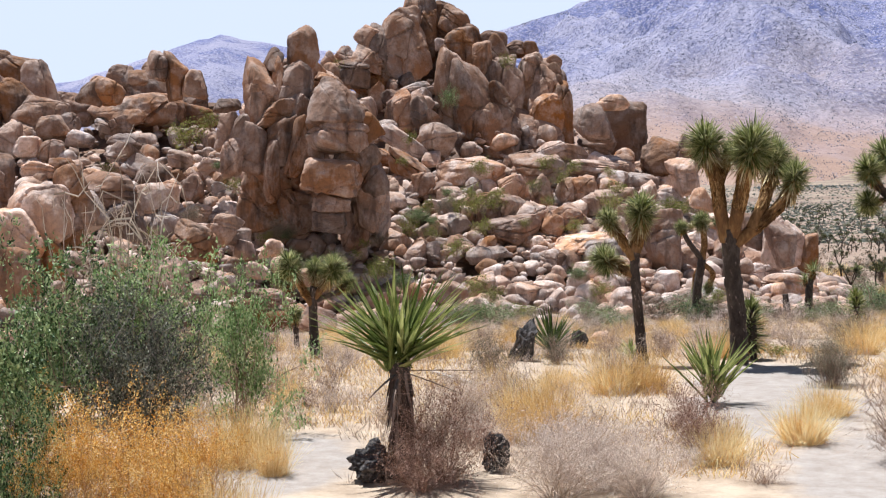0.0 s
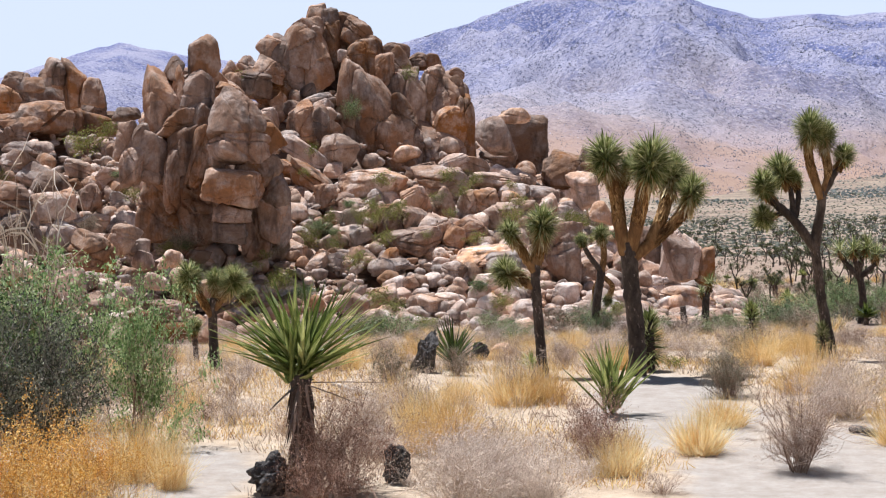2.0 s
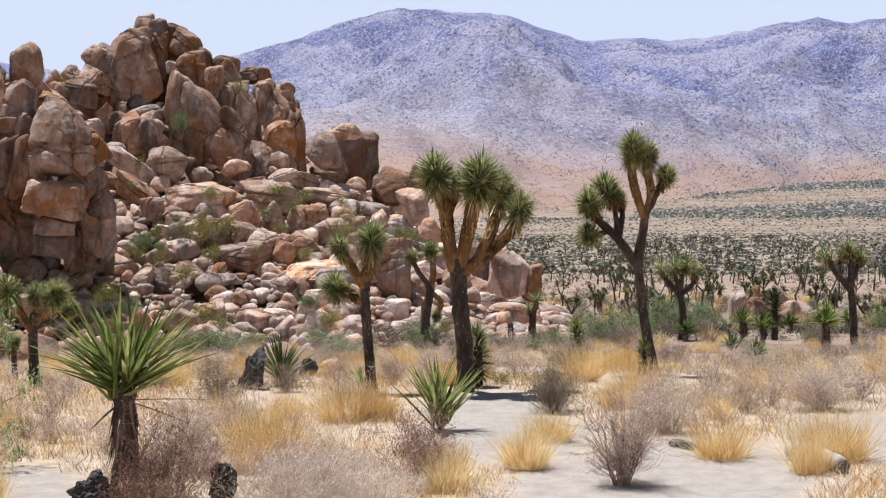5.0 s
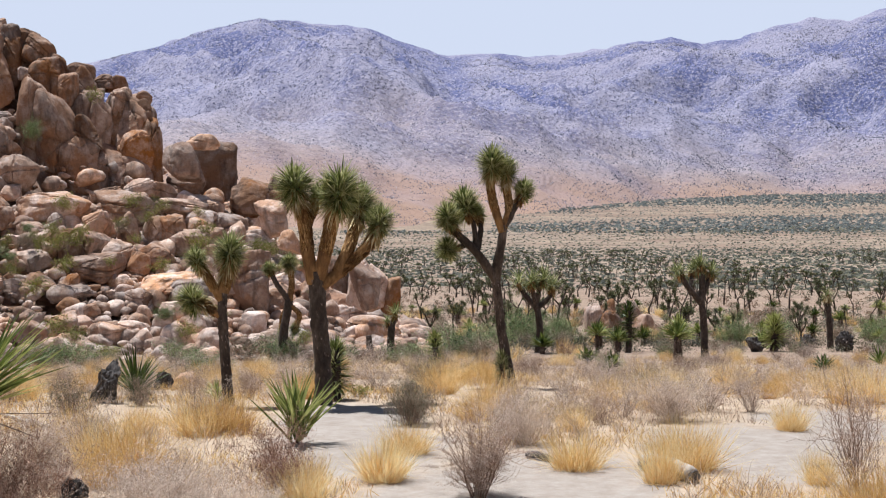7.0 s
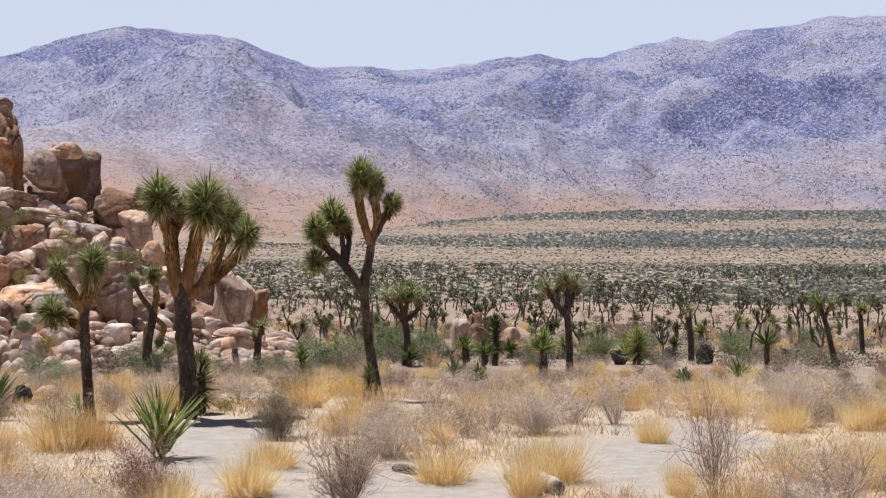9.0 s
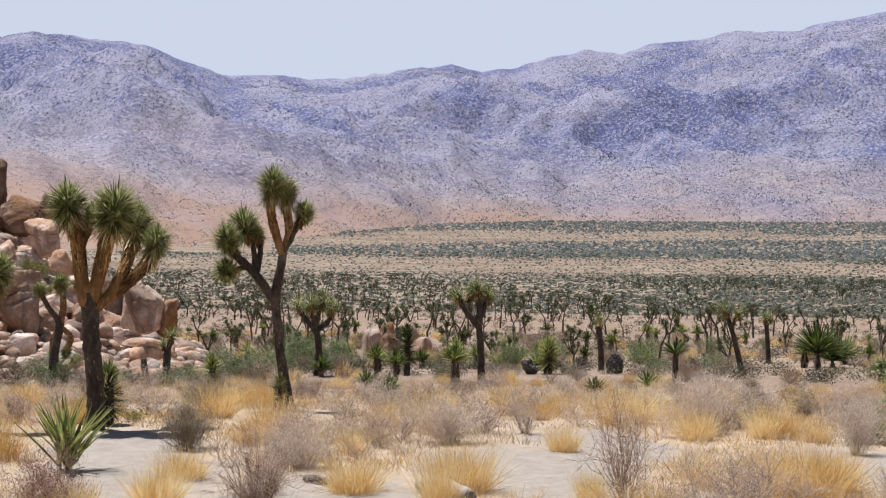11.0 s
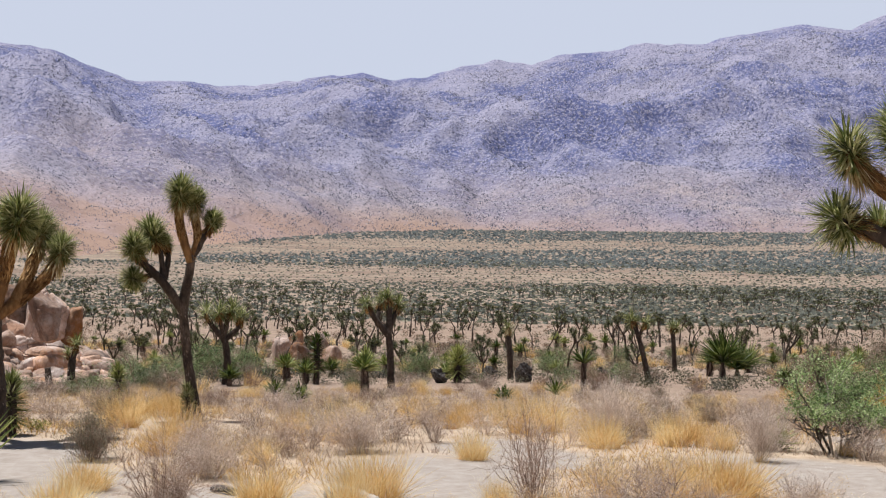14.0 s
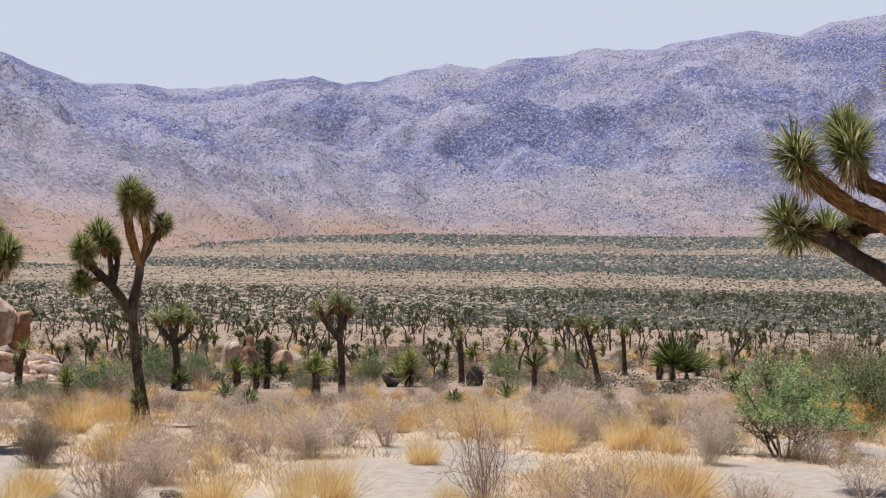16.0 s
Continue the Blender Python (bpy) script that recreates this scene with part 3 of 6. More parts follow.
rock(-19.65, 43.13, 3.74, 0.88, 1.61, 6, "box")
rock(-20.09, 42.71, 3.37, 0.76, 1.18, 6, "box")
rock(-18.84, 45.66, 1.96, 2.59, 2.59, 0, "box")
rock(-20.00, 44.95, 2.02, 1.67, 2.07, 4, "box")
rock(-17.59, 44.45, 5.29, 0.81, 1.20, 16, "box")
rock(-18.22, 46.56, 6.17, 1.05, 0.53, 6, "box")
rock(-17.51, 43.83, 4.50, 0.57, 1.03, 14, "box")
rock(-19.65, 46.20, 4.17, 2.27, 4.46, 8, "box")
rock(-17.38, 45.81, 2.66, 2.57, 3.88, 0, "box")
rock(-18.67, 58.60, 10.37, 0.80, 1.09, 10, "round")
rock(-18.09, 58.46, 10.08, 0.79, 1.14, -8, "round")
rock(-17.98, 58.29, 8.88, 0.69, 2.17, -3, "box")
rock(-19.01, 57.44, 9.12, 1.56, 2.10, 10, "box")
rock(-18.25, 57.16, 8.19, 1.12, 2.33, -6, "cone")
rock(-19.23, 57.05, 7.79, 1.07, 1.31, 6, "box")
rock(-19.76, 56.65, 8.63, 0.87, 1.55, 2, "box")
rock(-20.21, 56.71, 8.90, 0.97, 0.92, 8, "round")
rock(-20.20, 56.07, 7.97, 1.30, 1.20, 6, "box")
rock(-21.07, 55.97, 8.00, 1.06, 0.77, -28, "box")
rock(-21.62, 55.54, 7.74, 0.87, 0.77, -25, "round")
rock(-17.53, 59.05, 10.08, 1.05, 0.75, 24, "round")
rock(-16.87, 58.52, 9.54, 1.23, 1.08, 28, "round")
rock(-16.28, 58.48, 8.97, 0.98, 0.88, 12, "round")
rock(-16.22, 57.77, 8.41, 1.60, 1.60, 14, "round")
rock(-15.52, 57.65, 7.84, 0.87, 1.30, 4, "round")
rock(-17.14, 57.50, 8.49, 0.65, 0.48, 0, "round", True)
rock(-15.20, 58.66, 8.65, 1.08, 0.73, 10, "round")
rock(-14.83, 58.34, 8.02, 1.22, 1.36, 22, "box")
rock(-14.24, 59.32, 8.36, 1.08, 0.59, 6, "round")
rock(-13.86, 59.41, 8.28, 0.89, 0.64, 0, "round")
rock(-14.70, 57.96, 7.16, 1.30, 1.55, 8, "round")
rock(-14.27, 57.76, 6.37, 1.11, 2.12, 4, "box")
rock(-16.51, 56.43, 6.77, 1.09, 2.66, 6, "box")
rock(-15.63, 56.37, 5.82, 1.70, 3.31, -20, "round")
rock(-14.99, 56.44, 4.93, 2.17, 2.74, -6, "box")
rock(-16.61, 56.30, 4.74, 0.71, 2.47, 0, "box")
rock(-16.09, 56.35, 4.63, 0.80, 2.56, 3, "box")
rock(-16.93, 56.41, 5.23, 0.62, 1.57, -4, "box")
rock(-14.40, 56.49, 5.86, 0.99, 1.51, -12, "box")
rock(-14.22, 56.64, 4.45, 1.23, 1.98, 4, "box")
rock(-13.37, 57.16, 4.59, 1.47, 2.23, -12, "box")
rock(-13.43, 58.48, 7.40, 1.31, 1.21, 14, "box")
rock(-12.94, 58.59, 7.03, 0.78, 1.07, 10, "round")
rock(-12.61, 59.07, 7.64, 0.63, 0.54, 12, "round")
rock(-12.55, 58.47, 6.89, 0.87, 1.11, -8, "box")
rock(-12.96, 58.17, 6.21, 1.01, 2.07, 24, "box")
rock(-13.55, 58.35, 6.19, 1.31, 2.32, 4, "box")
rock(-12.71, 57.82, 5.05, 1.58, 2.25, 16, "box")
rock(-12.12, 58.05, 5.40, 0.81, 2.73, 0, "box")
rock(-12.52, 57.45, 4.34, 1.52, 1.28, 0, "box")
rock(-17.08, 60.64, 6.14, 4.07, 5.50, 0, "box", deep=0.8)
rock(-19.20, 59.58, 7.87, 2.83, 3.95, 0, "box", deep=0.8)
rock(-14.00, 60.81, 5.57, 3.03, 4.29, 0, "box", deep=0.8)
rock(-18.82, 45.46, 6.30, 1.19, 1.19, 4, "box")
rock(-18.63, 47.48, 6.06, 1.24, 1.03, 0, "box")
rock(-18.84, 46.96, 6.43, 1.02, 0.82, 0, "round")
rock(-21.25, 55.47, 7.13, 1.44, 1.06, 4, "round")
rock(-21.61, 54.47, 6.83, 1.42, 0.95, 0, "round")
rock(-19.66, 44.88, 6.28, 0.87, 0.99, 8, "box")
rock(-17.94, 59.35, 9.44, 1.00, 1.75, 0, "box")
rock(-20.59, 55.72, 7.24, 1.92, 1.20, 0, "box")
rock(-20.09, 56.75, 6.90, 1.56, 1.12, 22, "round")
rock(-18.92, 56.26, 6.61, 0.62, 0.77, 0, "round")
rock(-18.36, 56.65, 6.98, 0.87, 0.63, 8, "round")
rock(-17.92, 56.16, 6.54, 1.24, 0.48, -4, "box", True)
rock(-17.49, 55.72, 6.17, 0.90, 0.61, 30, "round", True)
rock(-19.54, 55.72, 6.24, 0.62, 1.10, 2, "round")
rock(-18.68, 55.60, 6.10, 1.04, 0.71, 6, "round")
rock(-17.96, 54.52, 5.52, 1.07, 1.62, -14, "box")
rock(-18.48, 54.61, 5.52, 0.61, 1.26, 14, "box")
rock(-17.29, 54.42, 5.36, 0.65, 1.48, -4, "round")
rock(-16.79, 54.42, 5.00, 0.64, 0.92, 4, "box")
rock(-19.61, 54.85, 5.60, 0.75, 0.99, -6, "round", True)
rock(-18.43, 53.99, 4.85, 0.88, 0.55, 4, "round", True)
rock(-16.22, 53.44, 4.19, 1.35, 1.22, 35, "box", True)
rock(-16.72, 53.92, 4.54, 0.68, 0.68, 0, "round")
rock(-17.55, 53.18, 4.17, 1.95, 0.72, 32, "box", True)
rock(-16.82, 51.58, 3.09, 2.10, 0.79, 27, "box")
rock(-16.28, 52.74, 3.46, 0.71, 0.58, 0, "round", True)
rock(-18.20, 52.22, 3.62, 0.98, 0.58, 20, "round")
rock(-14.43, 51.83, 2.89, 2.48, 1.09, 3, "round", True)
rock(-15.87, 50.41, 2.43, 0.94, 0.81, -5, "round")
rock(-14.58, 49.97, 1.98, 1.30, 0.63, 14, "box", True)
rock(-14.12, 50.93, 2.32, 0.73, 0.60, -6, "box", True)
rock(-13.59, 51.28, 2.35, 0.77, 0.47, 10, "box", True)
rock(-13.62, 49.72, 1.72, 1.21, 0.54, -8, "round")
rock(-11.95, 52.30, 2.82, 1.99, 1.26, 4, "box", True)
rock(-11.47, 55.83, 3.67, 2.16, 0.55, 8, "box", True)
rock(-12.01, 55.06, 3.75, 1.41, 0.55, -14, "box", True)
rock(-10.18, 53.90, 2.92, 2.13, 0.62, 7, "box", True)
rock(-13.00, 53.80, 3.41, 1.21, 0.49, -22, "box", True)
rock(-9.30, 53.45, 2.54, 1.18, 0.53, 4, "round", True)
rock(-12.50, 50.84, 2.18, 0.97, 0.97, -28, "box", True)
rock(-11.25, 50.46, 1.92, 0.96, 1.17, 26, "box")
rock(-10.45, 50.84, 1.91, 0.80, 1.13, 4, "box", True)
rock(-9.82, 50.86, 1.87, 0.75, 1.30, -3, "box")
rock(-12.37, 49.32, 1.51, 1.68, 0.86, -5, "round")
rock(-12.88, 48.42, 1.24, 0.77, 1.05, 14, "box")
rock(-11.23, 48.57, 1.11, 1.25, 1.01, 6, "box", True)
rock(-10.54, 48.31, 0.85, 0.84, 0.84, 8, "round")
rock(-11.72, 47.58, 0.72, 1.66, 0.91, -4, "box")
rock(-10.13, 49.12, 1.09, 1.54, 0.85, 14, "round")
rock(-10.72, 47.04, 0.25, 0.58, 0.43, 0, "round", True)
rock(-9.43, 47.06, 0.16, 2.48, 0.70, -10, "box", True)
rock(-8.31, 46.36, -0.13, 1.37, 0.99, 4, "round", True)
rock(-9.88, 46.05, -0.22, 0.76, 0.49, 6, "round")
rock(-10.21, 55.67, 4.75, 1.46, 1.42, -4, "round")
rock(-10.05, 60.83, 4.70, 1.99, 2.44, 3, "cube")
rock(-9.78, 56.36, 5.60, 1.43, 0.60, 4, "round", True)
rock(-10.66, 58.03, 3.88, 1.43, 0.95, 0, "box")
rock(-7.51, 56.91, 3.40, 1.99, 1.44, 2, "cube")
rock(-6.76, 56.90, 3.47, 0.93, 1.39, 4, "box")
rock(-6.54, 54.01, 2.49, 1.10, 1.32, -4, "box", True)
rock(-9.96, 55.16, 3.14, 1.22, 0.59, 24, "round", True)
rock(-8.23, 54.38, 2.33, 1.20, 0.62, 6, "round", True)
rock(-7.31, 54.21, 1.72, 1.41, 0.66, 2, "round", True)
rock(-8.81, 62.28, 3.17, 0.86, 0.56, 4, "round", True)
rock(-8.75, 57.39, 2.95, 0.99, 0.56, -6, "round", True)
rock(-8.12, 60.36, 2.48, 0.98, 0.54, 5, "round", True)
rock(-5.56, 51.10, 1.61, 0.83, 0.75, 6, "round", True)
rock(-9.16, 55.55, 2.99, 1.00, 0.50, 10, "box", True)
rock(-6.48, 47.56, 0.11, 1.44, 2.09, -12, "box")
rock(-5.68, 48.12, -0.42, 1.06, 0.74, 6, "round", True)
rock(-5.66, 50.68, 0.12, 1.57, 0.78, -4, "box", True)
rock(-8.92, 50.67, 1.57, 1.91, 1.04, 4, "round", True)
rock(-8.01, 49.91, 0.98, 1.10, 0.90, 6, "round")
rock(-7.27, 47.65, 0.04, 1.17, 0.97, 0, "box", True)
rock(-2.58, 47.53, 0.15, 0.73, 1.50, -5, "box")
rock(-2.19, 47.85, 0.02, 0.66, 1.43, 2, "box", True)
rock(-1.78, 47.97, -0.22, 0.62, 1.16, 8, "round")
rock(-2.68, 54.78, -0.92, 1.33, 0.66, 0, "round", True)
rock(-3.84, 54.21, -0.06, 1.36, 1.89, 2, "box")
rock(-2.89, 48.31, 0.16, 0.78, 1.56, 0, "box", True)
rock(-4.04, 50.54, -0.65, 1.11, 0.94, 4, "box")
rock(-3.41, 50.13, -1.04, 1.30, 0.73, -4, "box", True)
rock(-2.51, 52.79, -1.19, 1.37, 0.56, 3, "round", True)
rock(-2.78, 49.42, -1.32, 1.48, 0.60, 2, "round", True)
rock(-4.62, 50.34, -0.29, 1.02, 1.23, 0, "round")
rock(-5.38, 54.13, 0.66, 1.32, 0.88, 6, "round", True)
rock(-15.44, 45.87, 0.48, 0.90, 0.66, 6, "round", True)
rock(-14.65, 45.29, 0.11, 0.77, 0.62, 0, "box", True)
rock(-11.71, 43.14, -1.02, 1.05, 0.83, -6, "round", True)
rock(-10.38, 43.17, -1.20, 1.04, 0.65, 24, "round", True)
rock(-11.28, 44.80, -0.56, 0.56, 0.37, 0, "round")
rock(-12.51, 42.34, -1.23, 1.07, 0.78, 14, "round", True)
rock(-14.20, 45.80, 0.18, 0.66, 0.43, 0, "round", True)
rock(-13.72, 47.66, 0.91, 0.72, 0.56, -8, "round", True)
rock(-13.68, 48.66, 1.29, 0.82, 0.53, 6, "box", True)
rock(-12.07, 46.04, -0.01, 1.15, 0.38, -4, "round", True)
rock(-12.34, 46.33, 0.24, 0.54, 0.66, 20, "box")
rock(-10.09, 45.96, -0.21, 0.68, 0.53, 4, "round", True)
rock(-9.70, 43.69, -1.11, 0.80, 0.47, 0, "round", True)
rock(-9.68, 44.92, -0.67, 0.56, 0.45, 6, "round", True)
rock(-8.24, 43.22, -1.30, 0.92, 0.82, 0, "box", True)
rock(-7.75, 44.07, -1.09, 0.90, 0.72, 6, "round", True)
rock(-7.05, 43.08, -1.47, 1.06, 0.78, -4, "round", True)
rock(-6.18, 45.28, -0.99, 0.81, 0.66, 6, "round", True)
rock(-5.31, 44.08, -1.46, 0.90, 0.50, -4, "round", True)
rock(-4.58, 45.77, -1.21, 0.82, 0.56, 5, "round", True)
rock(-6.19, 43.26, -1.58, 0.71, 0.49, 0, "round")
rock(-8.81, 45.30, -0.61, 0.75, 0.56, 8, "round", True)
rock(-3.37, 44.17, -1.65, 1.07, 0.47, 4, "round", True)
rock(-1.51, 45.78, -1.77, 1.11, 0.44, 2, "round", True)
rock(-1.97, 48.46, -1.59, 0.98, 0.55, 0, "round", True)
rock(-1.02, 53.34, -1.82, 0.95, 0.47, 4, "round", True)
rock(-2.63, 43.57, -1.78, 0.78, 0.35, 0, "round", True)
rock(-22.90, 43.54, 1.12, 0.80, 0.68, 14, "round", True)
rock(-21.90, 43.61, 0.91, 1.10, 0.59, 8, "round", True)
rock(-21.58, 42.54, 0.37, 0.85, 0.58, 0, "round", True)
rock(-22.48, 46.84, 2.38, 0.84, 0.50, 10, "round", True)
rock(-21.07, 45.40, 1.45, 0.89, 0.61, 12, "round", True)
rock(-21.15, 43.98, 0.89, 0.91, 0.63, -6, "box", True)
rock(-22.51, 44.87, 1.58, 0.81, 0.57, 10, "round", True)
rock(-34.49, 52.06, 7.79, 1.92, 1.51, 25, "round")
rock(-32.15, 50.24, 6.56, 1.25, 2.51, -15, "round")
rock(-32.38, 49.08, 6.17, 1.43, 2.00, -25, "round")
rock(-35.09, 52.14, 7.93, 1.12, 1.42, 8, "round")
rock(-30.63, 49.31, 5.14, 1.17, 1.17, 20, "round")
rock(-28.74, 52.67, 6.35, 2.42, 1.75, 6, "round")
rock(-25.41, 44.91, 6.61, 1.04, 0.63, 4, "round")
rock(-24.83, 45.01, 6.49, 0.79, 0.50, 0, "round")
rock(-24.31, 45.74, 6.93, 0.75, 0.96, 6, "round")
rock(-24.61, 45.58, 6.83, 0.63, 0.71, 8, "round")
rock(-23.80, 46.01, 6.54, 0.59, 1.59, 6, "box")
rock(-23.04, 45.95, 6.21, 0.79, 0.96, 0, "round")
rock(-27.30, 54.77, 6.30, 0.64, 1.34, 4, "box")
rock(-26.16, 44.01, 5.88, 0.87, 0.79, 2, "round")
rock(-25.63, 44.32, 5.98, 1.12, 0.87, 6, "round")
rock(-30.61, 52.42, 6.04, 0.78, 1.08, -4, "round")
rock(-31.56, 52.61, 6.00, 0.79, 0.79, 0, "round")
rock(-32.27, 52.88, 6.04, 0.80, 0.70, 6, "round")
rock(-27.26, 51.99, 5.54, 0.71, 0.76, 0, "round")
rock(-26.90, 52.79, 5.57, 0.67, 0.72, 0, "round")
rock(-27.14, 55.47, 6.04, 0.95, 0.50, 4, "round")
rock(-21.85, 46.08, 5.42, 0.91, 0.45, -6, "round")
rock(-28.47, 53.61, 6.68, 1.47, 1.47, 0, "box")
rock(-27.40, 54.33, 6.32, 1.23, 1.48, 0, "box")
rock(-28.37, 50.19, 5.04, 1.02, 0.89, -6, "box")
rock(-29.06, 50.37, 5.06, 1.55, 0.52, 27, "box", True)
rock(-27.66, 49.21, 4.51, 1.37, 0.50, 10, "box", True)
rock(-31.61, 47.85, 5.05, 1.76, 0.65, 13, "box", True)
rock(-30.72, 48.72, 5.05, 1.49, 0.98, 8, "round")
rock(-30.38, 46.51, 4.21, 1.26, 0.81, 10, "round", True)
rock(-31.31, 46.43, 4.54, 1.13, 1.22, 6, "round")
rock(-29.59, 48.84, 4.59, 1.25, 0.60, 6, "round", True)
rock(-29.50, 46.66, 4.05, 0.98, 0.80, 8, "round")
rock(-29.14, 45.29, 3.29, 1.17, 0.57, 6, "round", True)
rock(-28.47, 45.83, 3.41, 0.96, 0.65, 14, "round")
rock(-26.84, 47.38, 3.77, 1.98, 0.84, 22, "box", True)
rock(-24.71, 46.32, 2.84, 1.65, 0.98, 16, "round")
rock(-25.81, 46.86, 3.30, 1.30, 0.86, 20, "round", True)
rock(-21.18, 32.99, 1.73, 1.49, 1.65, -22, "round", True)
rock(-20.87, 34.12, 2.15, 0.78, 1.52, -25, "round")
rock(-21.30, 31.95, 1.07, 1.12, 1.49, -20, "round", True)
rock(-21.11, 31.60, 0.08, 0.95, 1.38, -6, "round")
rock(-20.68, 32.59, 0.44, 0.65, 1.03, 2, "box")
rock(-21.16, 32.52, 0.17, 0.53, 1.10, 0, "box")
rock(-20.64, 33.56, 1.19, 0.73, 0.96, -10, "round")
rock(-20.98, 36.38, 2.25, 1.83, 1.02, 10, "round")
rock(-20.07, 37.12, 2.06, 1.02, 0.89, 12, "round", True)
rock(-21.21, 35.55, 1.73, 1.07, 1.10, -8, "round", True)
rock(-20.35, 36.06, 1.48, 1.24, 1.10, 12, "round")
rock(-19.64, 36.90, 1.29, 0.74, 0.74, 8, "round", True)
rock(-26.69, 45.50, 2.85, 1.28, 0.64, 14, "round", True)
rock(-20.22, 38.40, 2.18, 0.70, 0.88, 20, "box", True)
rock(-18.57, 36.78, 0.79, 1.23, 1.07, 6, "box")
rock(-18.18, 37.86, 1.09, 0.78, 0.88, 22, "box", True)
rock(-17.98, 38.40, 0.85, 0.75, 0.51, 6, "round", True)
rock(-17.66, 38.11, 0.48, 0.64, 0.51, 8, "round", True)
rock(-23.30, 46.21, 2.45, 0.84, 0.92, 30, "round")
rock(-23.43, 47.93, 3.20, 0.95, 0.78, -10, "round", True)
rock(-24.82, 48.13, 3.57, 0.96, 0.66, 12, "round", True)
rock(-16.14, 36.16, -0.82, 1.18, 0.45, 5, "box")
rock(-16.41, 35.60, -1.17, 0.76, 0.67, -12, "box")
rock(-15.91, 35.82, -1.58, 1.36, 0.79, 4, "round")
rock(-14.47, 35.78, -1.47, 0.97, 0.81, 10, "round")
rock(-17.08, 35.73, -1.07, 0.64, 0.38, 0, "round", True)
rock(-16.68, 37.02, -0.11, 0.66, 0.43, 8, "round", True)
rock(-16.24, 37.65, 0.02, 0.73, 0.50, 6, "round", True)
rock(-18.88, 35.72, -0.18, 0.98, 0.98, 0, "round")
rock(-16.03, 38.82, -0.38, 0.68, 0.51, 6, "round", True)
rock(-21.42, 45.51, 1.60, 1.02, 0.65, 8, "round", True)
rock(-17.33, 39.35, 0.46, 0.76, 0.52, 0, "round", True)
rock(-33.66, 48.09, 6.21, 2.13, 2.61, 20, "round")
rock(-24.40, 34.19, 2.53, 2.04, 1.87, 10, "round")
rock(-22.47, 31.14, 0.56, 1.86, 2.02, 0, "round")
rock(-28.65, 51.69, 5.80, 4.06, 1.34, 0, "round")
rock(-31.94, 52.79, 6.14, 2.49, 1.10, 4, "round")
rock(-26.66, 53.08, 5.62, 1.92, 0.96, 0, "round")
rock(-31.46, 49.03, 5.61, 2.12, 1.41, 0, "round")

# loose stones over the slopes
stones = random.Random(7)
placed = 0
loose = Soup()


def shape_data(shapes):
    return [(np.array([v.co[:] for v in me.vertices]), [tuple(p.vertices) for p in me.polygons]) for me in shapes]


small_data, tiny_data = shape_data(SMALL), shape_data(TINY)
for k in range(6600):
    a = stones.uniform(-40, -0.7)
    d = 42.3 + 13 * stones.random() ** 1.1 if stones.random() < 0.82 else stones.uniform(55, 65)
    z = heap(a, d)
    size = min(0.46, 0.10 * math.exp(stones.gauss(0.42, 0.5)))
    x, y = d * math.sin(radians(a)), d * math.cos(radians(a))
    turn = Euler([stones.uniform(-0.5, 0.5), stones.uniform(-0.5, 0.5), stones.uniform(0, 6.28)])
    sc = (size * stones.uniform(0.85, 1.45), size * stones.uniform(0.85, 1.3), size * stones.uniform(0.6, 1.0))
    m = Matrix.LocRotScale((x, y, z + size * 0.5 - 0.2 + stones.uniform(-0.12, 0.12)), turn, sc)
    if size > 0.27 and placed < 290:
        part("stone", stones.choice(MID), pile, m=m)
        placed += 1
    else:
        vv, ff = small_data[stones.randrange(8)] if size > 0.125 else tiny_data[stones.randrange(5)]
        mm = np.array(m)
        loose.add(vv @ mm[:3, :3].T + mm[:3, 3], ff)
tagged(part("rubble", loose.mesh("rubble", RUBBLE, True), pile, "loose tan granite stones"), kind="stuff")

# ---- plant builders ----
LANDMARKS = []  # bearing and distance of the plants that stand out


def landmark(x, y):
    LANDMARKS.append((math.degrees(math.atan2(x, y)), math.hypot(x, y)))


def in_the_way(x, y, w):
    """Whether a bush w wide at (x, y) would stand close before such a plant."""
    a, d = math.degrees(math.atan2(x, y)), math.hypot(x, y)
    return any(abs(a - b) < 0.35 + math.degrees(0.45 * w / d) and 0.4 * e < d < e + 1 for b, e in LANDMARKS)


def smooth_path(pts, step):
    """Points along a soft curve through pts."""
    P = [np.asarray(p, float) for p in pts]
    P = [2 * P[0] - P[1]] + P + [2 * P[-1] - P[-2]]
    out = []
    for i in range(1, len(P) - 2):
        n = max(2, int(np.linalg.norm(P[i + 1] - P[i]) / step))
        for k in range(n):
            t = k / n
            out.append(0.5 * (2 * P[i] + (P[i + 1] - P[i - 1]) * t + (2 * P[i - 1] - 5 * P[i] + 4 * P[i + 1] - P[i + 2]) * t * t
                              + (3 * P[i] - P[i - 1] - 3 * P[i + 1] + P[i + 2]) * t ** 3))
    out.append(P[-2])
    return out


def limb_mesh(name, pts, r0, r1, mat, sides=10, step=0.04, rough=0.16, flare=0.0):
    path = smooth_path(pts, step)
    n = len(path)
    radii = [(r0 + (r1 - r0) * i / (n - 1)) * (1 + flare * max(0, 1 - i / (n - 1) / 0.12) ** 2) for i in range(n)]
    s = Soup()
    tube(s, path, radii, sides, cap=True)
    v = s.v[0]
    for k in range(len(v)):
        i = min(k // sides, n - 1)
        c = path[i]
        q = Vector(v[k])
        v[k] = c + (v[k] - c) * (1 + rough * (noise.noise(q * 14) + 0.8 * noise.noise(Vector((q.x * 9, q.y * 9, q.z * 32)))))
    return s.mesh(name, mat, True)


